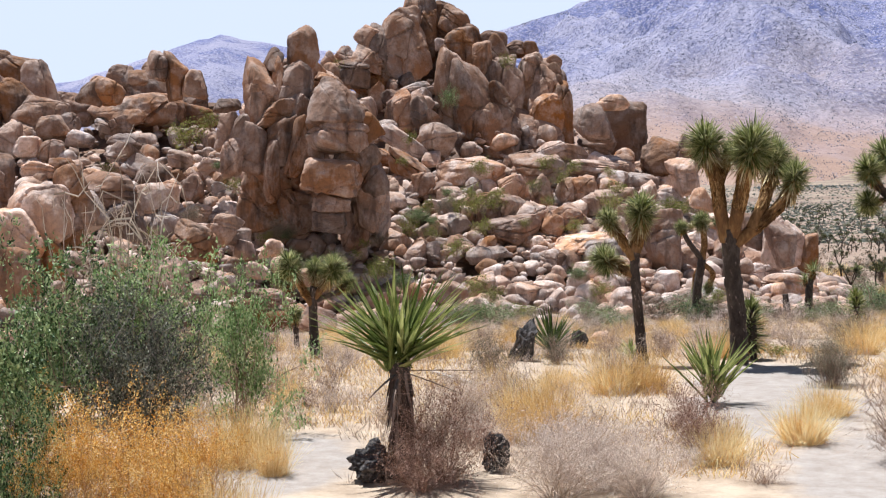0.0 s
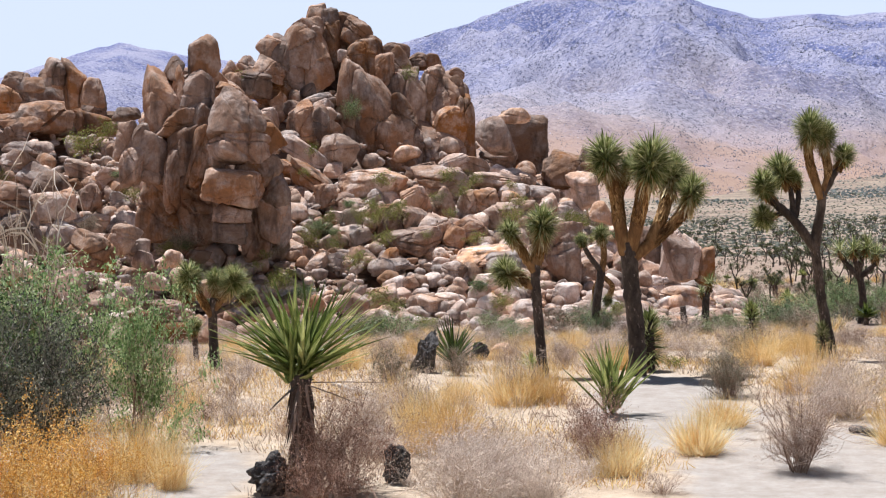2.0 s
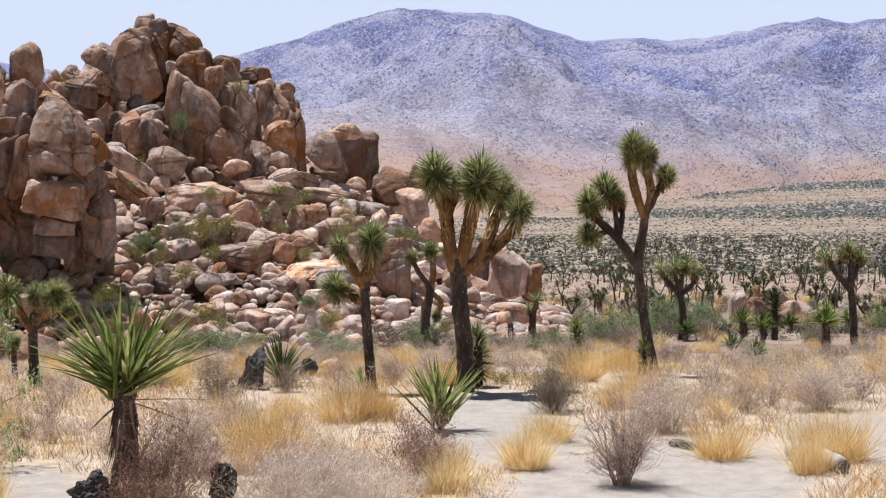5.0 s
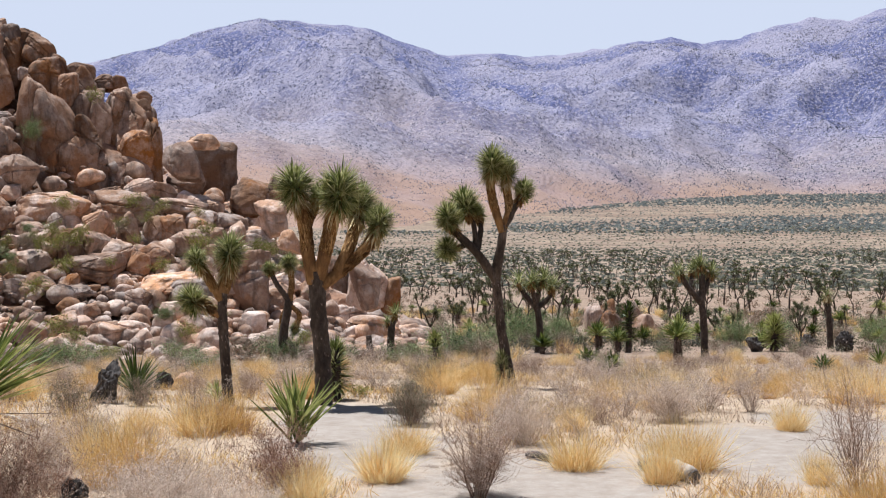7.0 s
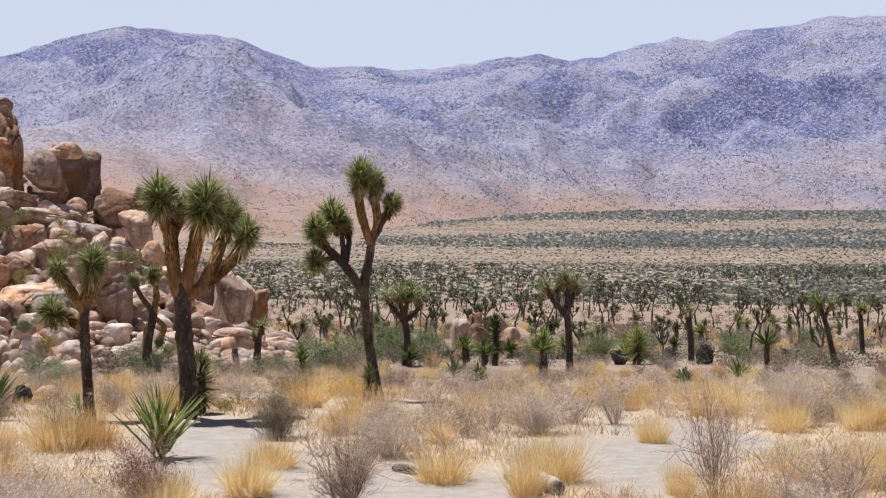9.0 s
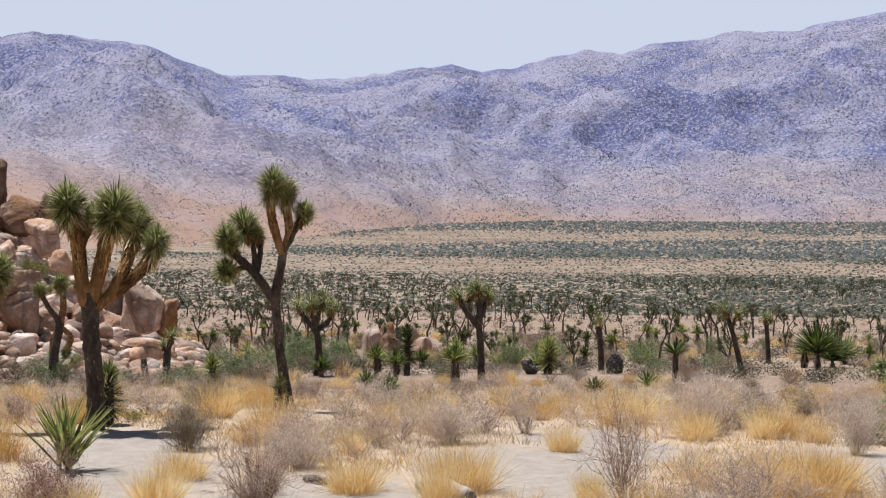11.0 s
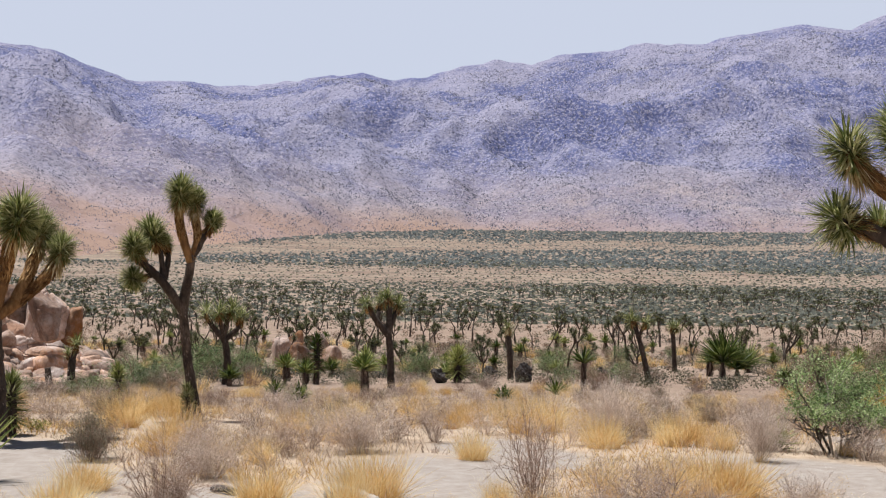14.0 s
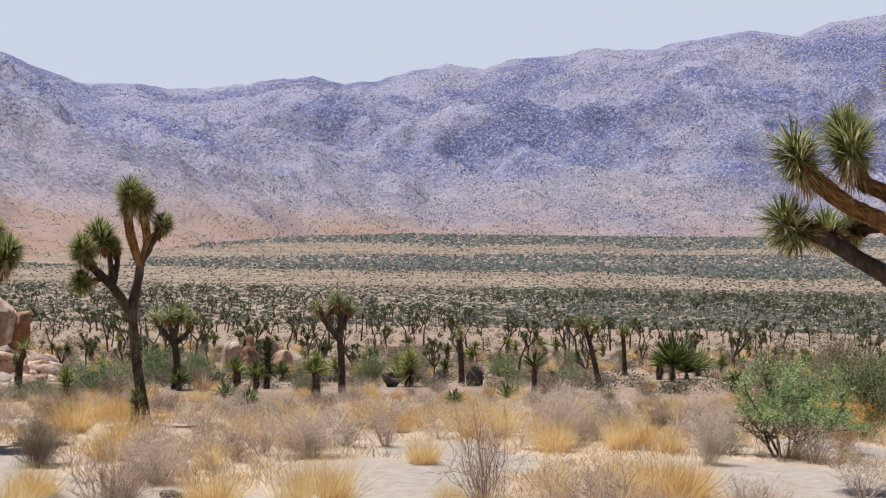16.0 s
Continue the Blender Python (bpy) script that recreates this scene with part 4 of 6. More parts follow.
def cluster_mesh(name, axis, R, n, rng, mat=JLEAF, width=0.06, back=-0.85):
    """A round head of stiff dagger leaves about the origin."""
    s = Soup()
    axis = np.asarray(axis, float)
    axis /= np.linalg.norm(axis)
    k = 0
    while k < n:
        d = rng.normal(size=3)
        d /= np.linalg.norm(d)
        if d @ axis < back:
            continue
        L = R * rng.uniform(0.78, 1.12) * (1.0 if d @ axis > 0 else 0.85)
        base = axis * R * rng.uniform(-0.35, 0.25) + d * R * 0.08
        d2 = d + axis * 0.15
        blade(s, base, d2 / np.linalg.norm(d2), L, R * width, 0.04, rng, 0.25)
        k += 1
    return s.mesh(name, mat)


def skirt_mesh(name, path, r, length, n, rng, mat=THATCH, spread=0.45):
    """Dead leaves folded back along the end of a limb."""
    s = Soup()
    P = [np.asarray(p, float) for p in path]
    for _ in range(n):
        i = rng.integers(0, len(P) - 1)
        t = rng.random()
        c = P[i] * (1 - t) + P[i + 1] * t
        d = P[i] - P[i + 1]
        d /= np.linalg.norm(d) + 1e-9
        o = side_of(d, rng)
        dd = d * rng.uniform(0.7, 1.2) + o * rng.uniform(0.04, spread)
        dd /= np.linalg.norm(dd)
        blade(s, c + o * r * 0.85, dd, length * rng.uniform(0.6, 1.15), 0.018, 0.1, rng, 0.2)
    return s.mesh(name, mat)


def joshua_tree(x, y, trunk, limbs, seed, label, r0=0.1, r1=0.08, leaves=760, near=True, turn=None):
    """trunk: (across, up) points from the foot. limbs: points, start radius, depth at the end, radius of the leaf head, thatched part."""
    rng = np.random.default_rng(seed)
    a = -math.degrees(math.atan2(x, y)) if turn is None else turn
    landmark(x, y)
    tree = empty("joshua_tree", pose(x, y, lie(x, y) - 0.03, 0, 0, a), label, "joshua tree", "joshua trees on the flat")
    part("trunk", limb_mesh("trunk", [(u, 0, v) for u, v in trunk], r0, r1, BARK, 12, flare=0.2), tree, "grey-brown shaggy bark")
    if near:
        tp = smooth_path([(u, 0, v) for u, v in trunk], 0.08)
        part("loose_bark", skirt_mesh("loose_bark", tp, r1, 0.07, int(90 * trunk[-1][1] / r0 * 0.16) + 60, rng, DEADLEAF), tree, "grey dead leaf ends on the bark")
    for pts, lr, deep, R, thatched in limbs:
        n = len(pts)
        P = [(u, deep * i / (n - 1), v) for i, (u, v) in enumerate(pts)]
        part("limb", limb_mesh("limb", P, lr * (0.95 if thatched else 1), max(lr * (0.84 if thatched else 0.72), 0.028), LIMBTHATCH if thatched else BARK, 9), tree)
        if R:
            e, b = np.array(P[-1]), np.array(P[-2])
            ax = e - b
            ax = ax / np.linalg.norm(ax) + np.array((0, 0, 0.5))
            part("leaf_head", cluster_mesh("leaf_head", ax, R * 1.3, leaves, rng), tree, "spiky green leaf head", m=Matrix.Translation(e))
            path = smooth_path(P, 0.08)
            m = len(path)
            part("thatch_skirt", skirt_mesh("thatch_skirt", path[m // 3:] if thatched else path[-max(3, m // 4):], lr * 0.95, 0.062 if thatched else R * 0.6, 1100 if thatched else 150, rng, spread=0.3 if thatched else 0.6), tree, "brown dead leaves folded back")
            if thatched and near:
                part("leaf_collar", skirt_mesh("leaf_collar", path[-max(3, m // 5):], lr * 0.8, R * 0.95, 170, rng, STRAWLEAF, 0.95), tree, "straw-coloured dying leaves under the head")
    return tree


def yucca_mesh(seed, n, length, spread, width=0.03, mat=YLEAF, up=0.25):
    rng = np.random.default_rng(seed)
    s = Soup()
    for k in range(n):
        az, e = rng.uniform(0, 6.283), math.asin(rng.uniform(math.sin(up * 0.6), 1)) if spread else rng.uniform(0.6, 1.5)
        d = np.array((math.cos(az) * math.cos(e), math.sin(az) * math.cos(e), math.sin(e)))
        blade(s, d * 0.03 + np.array((0, 0, rng.uniform(-0.05, 0.06))), d, length * rng.uniform(0.7, 1.08), width * rng.uniform(0.8, 1.15), 0.05 + 0.12 * math.cos(e), rng, 0.3)
    return s.mesh("leaf_rosette", mat)


def hanging_mesh(seed, n, z0, z1, r, length, mat=DEADLEAF, width=0.022):
    """Dry leaves hanging down round a stem."""
    rng = np.random.default_rng(seed)
    s = Soup()
    for k in range(n):
        az = rng.uniform(0, 6.283)
        o = np.array((math.cos(az), math.sin(az), 0))
        d = o * rng.uniform(0.03, 0.3) + np.array((0, 0, -1.0))
        blade(s, o * r + np.array((0, 0, rng.uniform(z0, z1))), d / np.linalg.norm(d), length * rng.uniform(0.6, 1.1), width, 0.0, rng, 0.2)
    return s.mesh("thatch_skirt", mat)


def single_leaf(bend):
    """One dagger leaf along +X, a metre long and wide: folded, tapering, slightly bent."""
    v, f = [], []
    for i, (t, w) in enumerate(((0, 0.42), (0.2, 0.5), (0.45, 0.5), (0.7, 0.36), (0.88, 0.17))):
        z = -bend * t * t * 8
        v += [(t, -w, z + w * 0.7), (t, 0, z), (t, w, z + w * 0.7)]
        if i:
            a, b = 3 * (i - 1), 3 * i
            f += [(a, a + 1, b + 1, b), (a + 1, a + 2, b + 2, b + 1)]
    v.append((1.0, 0, -bend * 8))
    return mesh_of("leaf", v, f + [(12, 13, 15), (13, 14, 15)], YLEAF)


SINGLE = [single_leaf(0.1 * k) for k in range(4)]
SINGLE_DEAD = SINGLE[2].copy()
SINGLE_DEAD.materials[0] = DEADLEAF


def yucca(x, y, stem, length, seed, label, n=110, width=0.03, skirt=True, single=False, up=0.25):
    top = lie(x, y)
    landmark(x, y)
    y_ob = empty("yucca", pose(x, y, top - 0.02, 0, 0, seed * 37 % 360), label, "yucca", "yuccas")
    if stem > 0.12:
        part("stem", limb_mesh("stem", [(0, 0, 0), (0.02, 0, stem * 0.5), (0, 0, stem)], 0.075, 0.06, BARK, 9, rough=0.3), y_ob)
        if skirt:
            part("thatch_skirt", hanging_mesh(seed, 170, stem * 0.3, stem, 0.055, length * 0.42), y_ob, "grey dead leaves hanging down")
    if single:
        rng = random.Random(seed)
        for k in range(n):
            e = math.degrees(math.asin(rng.uniform(math.sin(up * 0.6), 1)))
            part("leaf", SINGLE[rng.randrange(4)], y_ob, m=pose(rng.gauss(0, 0.03), rng.gauss(0, 0.03), max(stem, 0.04) + rng.uniform(-0.07, 0.06), 0, 0, rng.uniform(0, 360)) @ pose(0, 0, 0, rng.gauss(0, 12), -e, 0)
                 @ Matrix.Diagonal((length * rng.uniform(0.72, 1.08), width * rng.uniform(0.8, 1.15), width, 1)))
        for k in range(4):
            part("dead_leaf", SINGLE_DEAD, y_ob, "brown dry leaf", m=pose(0, 0, max(stem, 0.04) - 0.06, 0, 0, rng.uniform(0, 360)) @ pose(0, 0, 0, 0, rng.uniform(-8, 45), 0)
                 @ Matrix.Diagonal((length * rng.uniform(0.6, 0.95), width * 0.8, width * 0.6, 1)))
    else:
        part("leaf_rosette", yucca_mesh(seed, n, length, True, width, up=up), y_ob, m=pose(0, 0, max(stem, 0.05)))
    return y_ob


def twig_skeleton(seed, stems, spread=0.5, lean=0.9, forks=5, subs=3, wiggle=0.16, r=0.011):
    """Branching twigs of a bush one metre high and about one wide. Returns the soup and the twig tips."""
    rng = np.random.default_rng(seed)
    s, tips = Soup(), []

    def grow(p, d, length, rad, level):
        pts, n = [p], 4 if level == 0 else 3
        for i in range(n - 1):
            d = d + rng.normal(size=3) * wiggle * (1 + level * 0.5)
            d[2] += 0.05
            d /= np.linalg.norm(d)
            p = p + d * length / (n - 1)
            pts.append(p)
        tube(s, pts, [rad * (1 - 0.55 * i / (n - 1)) for i in range(n)], 3)
        if level >= 2:
            tips.append((pts[-1], d))
            tips.append((pts[-2], d))
            return
        for k in range(forks if level == 0 else subs):
            i = rng.integers(1, n)
            dd = d + rng.normal(size=3) * 0.75 + np.array((0, 0, 0.15))
            grow(pts[i], dd / np.linalg.norm(dd), length * rng.uniform(0.38, 0.62), rad * 0.6, level + 1)
        tips.append((pts[-1], d))
    for k in range(stems):
        az = rng.uniform(0, 6.283)
        lo = rng.uniform(0, lean)
        d = np.array((math.cos(az) * lo, math.sin(az) * lo, 1.0))
        grow(np.array((math.cos(az), math.sin(az), 0)) * rng.uniform(0, 0.09) * spread * 2, d / np.linalg.norm(d), rng.uniform(0.5, 0.85), r * rng.uniform(0.7, 1.2), 0)
    return s, tips


def leaf_soup(tips, seed, per, size, scatter, slim=0.5):
    """Many small leaves about the tips."""
    rng = np.random.default_rng(seed)
    s = Soup()
    p = np.repeat(np.array([t[0] for t in tips]), per, axis=0)
    many_leaves(s, p + rng.normal(size=p.shape) * scatter, size, slim, rng)
    return s


def bush_kind(name, label, category, group, seed, twig_mat, leaf_mat=None, stems=26, per=3, size=0.02, scatter=0.05, slim=0.5, lean=0.9, forks=5, subs=3, r=0.011, wiggle=0.16, crown=0.0):
    """A bush of unit size, to be copied about; it stands below the ground until then."""
    sk, tips = twig_skeleton(seed, stems, lean=lean, forks=forks, subs=subs, r=r, wiggle=wiggle)
    if crown:
        tall = max(p[2] for p, _ in tips)
        tips = [q for q in tips if q[0][2] > crown * tall]
    leaves = leaf_soup(tips, seed, per, size, scatter, slim) if leaf_mat else None
    if leaves:
        leaves.unit(sk)
    sk.unit()
    ms = [("branchwork", sk.mesh(name + "_branchwork", twig_mat))]
    if leaf_mat:
        ms.append(("foliage", leaves.mesh(name + "_foliage", leaf_mat)))
    return (name, ms, label, category, group)


def put_bush(kind, x, y, w, h, turn=0.0, sink=0.02):
    name, ms, label, category, group = kind
    b = empty(name, pose(x, y, lie(x, y) - sink, 0, 0, turn), label, category, group)
    for pn, me in ms:
        part(pn, me, b, m=Matrix.Diagonal((w, w, h, 1)))
    return b


def grass_kind(name, label, group, seed, n, mat=STRAW, lean=0.55, width=0.0062):
    rng = np.random.default_rng(seed)
    s = Soup()
    az, q = rng.uniform(0, 6.283, n), rng.random(n) ** 0.7
    o = np.stack([np.cos(az) * q * 0.36, np.sin(az) * q * 0.36, np.zeros(n)], 1)
    d = o * (lean * 1.6) + rng.normal(size=(n, 3)) * 0.36 + (0, 0, 1.0)
    d /= np.linalg.norm(d, axis=1)[:, None]
    side = np.cross(d, rng.normal(size=(n, 3)))
    side *= width * 0.5 / (np.linalg.norm(side, axis=1)[:, None] + 1e-9)
    L = (rng.uniform(0.35, 1.05, n))[:, None]
    mid = o + d * L * 0.55
    tip = o + d * L + (0, 0, -0.05) + rng.normal(size=(n, 3)) * 0.03
    s.quads(np.stack([o - side, o + side, mid + side * 0.8, mid - side * 0.8], 1))
    s.quads(np.stack([mid - side * 0.8, mid + side * 0.8, tip + side * 0.25, tip - side * 0.25], 1))
    return (name, [("tuft", s.unit().mesh(name + "_tuft", mat))], label, "grass", group)


GRASS = [grass_kind("grass_clump", "golden dry bunch grass on pale sand", "dry grass clumps", 11 + k, 1150) for k in range(4)]
DENSE = [bush_kind("dry_shrub", "dense pale grey leafless desert shrub", "shrub", "dry shrubs", 231 + k, PALETWIG, PALEHUSK, 60, 6, 0.009, 0.04, 0.4, r=0.0055) for k in range(3)]
DRY = [bush_kind("dry_shrub", "leafless grey dry desert shrub", "shrub", "dry shrubs", 31 + k, TWIG, PALEHUSK, 30, 4, 0.011, 0.04, 0.4, forks=4, r=0.007) for k in range(4)]
BROWN = [bush_kind("brown_shrub", "reddish brown dead twiggy shrub", "shrub", "brown shrubs", 41 + k, BROWNTWIG, TWIG, 30, 3, 0.011, 0.04, 0.4, forks=4, r=0.007) for k in range(3)]
BROWND = [bush_kind("brown_shrub", "dense reddish brown dead shrub", "shrub", "brown shrubs", 241 + k, REDTWIG, REDTWIG, 46, 7, 0.011, 0.06, 0.4, lean=1.25, r=0.0055, wiggle=0.24) for k in range(2)]
OPEN = [bush_kind("open_shrub", "sparse tall grey shrub with bare stems", "shrub", "dry shrubs", 51 + k, BROWNTWIG, PALEHUSK, 34, 6, 0.008, 0.04, 0.4, lean=0.6, r=0.006) for k in range(2)]
OLIVES = [bush_kind("olive_shrub", "dense olive-grey desert shrub", "shrub", "olive shrubs", 61 + k, BROWNTWIG, OLIVE, 36, 6, 0.012, 0.04, r=0.007) for k in range(3)]
GREENS = [bush_kind("green_shrub", "leafy green creosote bush", "shrub", "green shrubs", 71 + k, BROWNTWIG, GREEN, 38, 13, 0.015, 0.05, 0.42, r=0.007) for k in range(4)]
LOW = ([bush_kind("low_shrub", "low pale dry shrublet on sandy soil", "shrub", "dry shrublets", 181 + k, PALETWIG, PALEHUSK, 13, 3, 0.018, 0.04, 0.4, forks=4, subs=2, r=0.009) for k in range(3)]
       + [bush_kind("low_shrub", "low straw-coloured dry shrublet on sandy soil", "shrub", "dry shrublets", 191 + k, PALETWIG, STRAW, 13, 4, 0.016, 0.04, 0.3, forks=4, subs=2, r=0.009) for k in range(2)])
TREELET = [bush_kind("green_bush", "spreading green desert bush on bare dark stems", "shrub", "green shrubs", 273, DARKTWIG, LACY, 9, 30, 0.014, 0.035, 0.42, lean=1.2, forks=8, subs=5, r=0.02, crown=0.34)]
NEARGREEN = [bush_kind("green_bush", "dense leafy dark green creosote bush", "shrub", "green shrubs", 301 + k, BROWNTWIG, GREEN, 14, 18, 0.019, 0.028, 0.45, lean=1.0, forks=6, subs=4, r=0.008, wiggle=0.2) for k in range(2)]
SPRAY = [bush_kind("green_bush", "open lacy green desert bush with arching sprays", "shrub", "green shrubs", 311 + k, BROWNTWIG, LACY, 10, 17, 0.017, 0.03, 0.42, lean=1.3, forks=6, subs=4, r=0.008, wiggle=0.22) for k in range(2)]
DUSKY = [bush_kind("olive_bush", "dense dark olive-grey bush with pale twigs", "shrub", "olive shrubs", 291, DARKTWIG, DARKOLIVE, 54, 9, 0.014, 0.03, 0.4, lean=0.8, r=0.006)]
SNAG = [bush_kind("dead_bush", "tall dead bush of bleached curving branches", "shrub", "dry shrubs", 57, PALETWIG, None, 18, lean=1.0, forks=5, subs=3, r=0.011, wiggle=0.42)]
YGREEN = [bush_kind("yellow_green_shrub", "small yellow-green shrub between boulders", "shrub", "shrubs among the boulders", 81 + k, BROWNTWIG, YELLOWGREEN, 14, 4, 0.04, 0.08, forks=4, subs=2) for k in range(2)]
RABBIT = [bush_kind("rabbitbrush", "orange-gold dry rabbitbrush in seed", "shrub", "orange brush", 91 + k, RUSTSTEM, ORANGE, 60, 15, 0.0095, 0.03, 0.5, lean=1.1, r=0.006, crown=0.45) for k in range(2)]

FAR_BUSH = ([bush_kind("dry_shrub", "rounded grey dry shrub on the flat", "shrub", "dry shrubs", 131 + k, TWIG, TWIG, 14, 3, 0.022, 0.04, 0.4, forks=4, subs=2, r=0.012) for k in range(2)]
            + [bush_kind("olive_shrub", "olive-grey shrub on the flat", "shrub", "olive shrubs", 141 + k, BROWNTWIG, OLIVE, 14, 6, 0.022, 0.05, 0.45, forks=4, subs=2, r=0.012) for k in range(2)]
            + [bush_kind("green_shrub", "green creosote bush on the flat", "shrub", "green shrubs", 151 + k, BROWNTWIG, GREEN, 14, 8, 0.024, 0.06, 0.45, forks=4, subs=2, r=0.012) for k in range(2)]
            + [bush_kind("brown_shrub", "reddish brown dry shrub on the flat", "shrub", "brown shrubs", 161, BROWNTWIG, BROWNTWIG, 14, 5, 0.022, 0.05, 0.4, forks=4, subs=2, r=0.012)])
FAR_GRASS = grass_kind("grass_clump", "golden dry bunch grass on the flat", "dry grass clumps", 171, 160, width=0.03)

FAR_YUCCA = []
for k in range(3):
    stem_soup = Soup()
    tube(stem_soup, [(0, 0, 0), (0.02, 0.01, 0.25), (0, 0, 0.5)], [0.09, 0.08, 0.08], 7)
    rosette = yucca_mesh(250 + k, 80, 0.52, True, 0.055)
    rosette.transform(Matrix.Translation((0, 0, 0.48)))
    FAR_YUCCA.append(("yucca", [("stem", stem_soup.mesh("stem", BARK)), ("skirt", hanging_mesh(260 + k, 70, 0.2, 0.5, 0.08, 0.3, width=0.04)), ("leaf_rosette", rosette)],
                      "dark green yucca with a dead skirt on the flat", "yucca", "yuccas"))

# ---- joshua trees near the path ----
joshua_tree(-1.29, 15.04, [(0.00, 0.00), (-0.00, 0.45), (-0.05, 1.00), (-0.07, 1.46)],
            [([(-0.10, 1.33), (-0.16, 1.64), (-0.20, 2.00), (-0.30, 2.36)], 0.08, -0.1, 0.21, True),
             ([(-0.05, 1.36), (0.03, 1.70), (0.10, 2.03), (0.17, 2.30)], 0.082, -0.25, 0.245, True),
             ([(-0.04, 1.29), (0.21, 1.48), (0.48, 1.73), (0.61, 1.99)], 0.072, 0.12, 0.165, True),
             ([(0.15, 1.45), (0.29, 1.75), (0.36, 1.99), (0.40, 2.19)], 0.068, 0.35, 0.2, True),
             ([(-0.17, 1.91), (-0.10, 2.16), (-0.05, 2.28)], 0.05, 0.1, 0.12, True)],
            1, "stout joshua tree with thick orange-thatched limbs", 0.096, 0.09)
joshua_tree(0.98, 19.70, [(0.00, 0.00), (-0.14, 0.72), (-0.21, 1.31), (-0.24, 1.63)],
            [([(-0.24, 1.58), (-0.17, 1.99), (-0.12, 2.31)], 0.075, 0, 0, False),
             ([(-0.14, 2.21), (-0.25, 2.55), (-0.31, 2.87), (-0.29, 3.16)], 0.064, -0.1, 0.220, True),
             ([(-0.12, 2.27), (-0.05, 2.55), (-0.09, 2.87), (-0.09, 3.08)], 0.058, 0.15, 0.180, True),
             ([(-0.12, 2.27), (0.03, 2.55), (0.16, 2.79)], 0.054, 0.1, 0.160, False),
             ([(-0.23, 1.53), (-0.51, 1.93), (-0.80, 2.21), (-0.90, 2.40)], 0.070, -0.2, 0.200, False),
             ([(-0.51, 1.93), (-0.55, 2.31), (-0.68, 2.59)], 0.045, 0.15, 0.230, False),
             ([(-0.60, 2.04), (-0.77, 1.99), (-0.90, 1.97)], 0.040, -0.25, 0.170, False),
             ([(-0.49, 1.97), (-0.45, 2.27), (-0.50, 2.47)], 0.045, 0.3, 0.130, False)],
            2, "slender joshua tree with a forked crown", 0.072, 0.063)
joshua_tree(-2.29, 14.96, [(0.00, 0.00), (-0.04, 0.54), (-0.07, 1.03), (-0.06, 1.30)],
            [([(-0.07, 1.24), (-0.02, 1.45), (0.01, 1.67)], 0.075, 0.0, 0.18, True), ([(-0.07, 1.15), (-0.21, 1.39), (-0.34, 1.59)], 0.05, -0.1, 0.12, True),
             ([(-0.07, 0.97), (-0.24, 1.10), (-0.39, 1.15)], 0.05, 0.12, 0.16, True)],
            3, "small joshua tree with a faded top", 0.06, 0.05)
joshua_tree(-7.09, 17.48, [(0.00, 0.00), (-0.02, 0.43), (-0.02, 0.82), (0.00, 1.01)],
            [([(-0.02, 0.74), (-0.18, 1.04), (-0.32, 1.31)], 0.055, -0.1, 0.17, True), ([(-0.02, 0.82), (-0.30, 0.97), (-0.41, 1.10)], 0.045, 0.15, 0.13, False),
             ([(0.00, 0.89), (0.03, 1.08), (0.02, 1.23)], 0.05, 0.1, 0.14, True), ([(0.00, 0.85), (0.16, 1.08), (0.25, 1.23)], 0.055, -0.1, 0.18, True),
             ([(0.01, 0.82), (0.31, 0.93), (0.44, 1.03)], 0.04, 0.2, 0.13, False)],
            4, "short joshua tree with a spreading crown", 0.07, 0.055)
joshua_tree(-9.21, 21.87, [(0.00, 0.00), (-0.01, 0.31), (-0.02, 0.55)], [([(-0.02, 0.50), (-0.02, 0.64)], 0.04, 0.0, 0.14, False)], 5, "young unbranched joshua tree", 0.045, 0.04)
joshua_tree(-4.66, 40.30, [(0.00, 0.00), (0.08, 0.98), (0.23, 1.80)], [([(0.20, 1.64), (0.30, 2.29), (0.23, 2.87)], 0.1, 0.1, 0.26, True), ([(0.23, 1.80), (-0.13, 2.29), (-0.34, 2.72)], 0.09, -0.1, 0.2, False),
             ([(0.20, 1.72), (0.52, 1.39), (0.39, 0.98)], 0.08, 0.1, 0.16, True), ([(0.23, 1.72), (0.03, 1.31), (0.03, 0.90)], 0.08, 0.2, 0.14, True)], 6, "joshua tree with drooping dead heads", 0.13, 0.12)
joshua_tree(6.86, 10.10, [(0.00, 0.00), (-0.04, 0.55), (-0.10, 1.14), (-0.14, 1.63)],
            [([(-0.13, 1.53), (-0.38, 1.78), (-0.60, 1.92), (-0.98, 2.15), (-1.19, 2.21)], 0.085, -0.15, 0.24, False), ([(-0.14, 1.63), (-0.34, 2.16), (-0.72, 2.39), (-1.03, 2.65), (-1.13, 2.80)], 0.085, -0.2, 0.23, True),
             ([(-0.25, 1.98), (-0.35, 2.43), (-0.64, 2.61), (-0.71, 2.88)], 0.075, 0.1, 0.25, True), ([(-0.59, 2.57), (-0.74, 2.81), (-0.79, 3.06)], 0.06, 0.25, 0.2, True),
             ([(-0.60, 1.92), (-0.79, 2.10), (-0.92, 2.18)], 0.05, 0.3, 0.19, False), ([(-0.39, 2.22), (-0.59, 2.20), (-0.71, 2.20)], 0.05, 0.4, 0.16, False),
             ([(-0.15, 1.61), (-0.20, 2.32), (-0.27, 3.01), (-0.25, 3.50)], 0.08, 0.3, 0.22, False)],
            7, "large joshua tree with long arching limbs", 0.13, 0.11, 420)

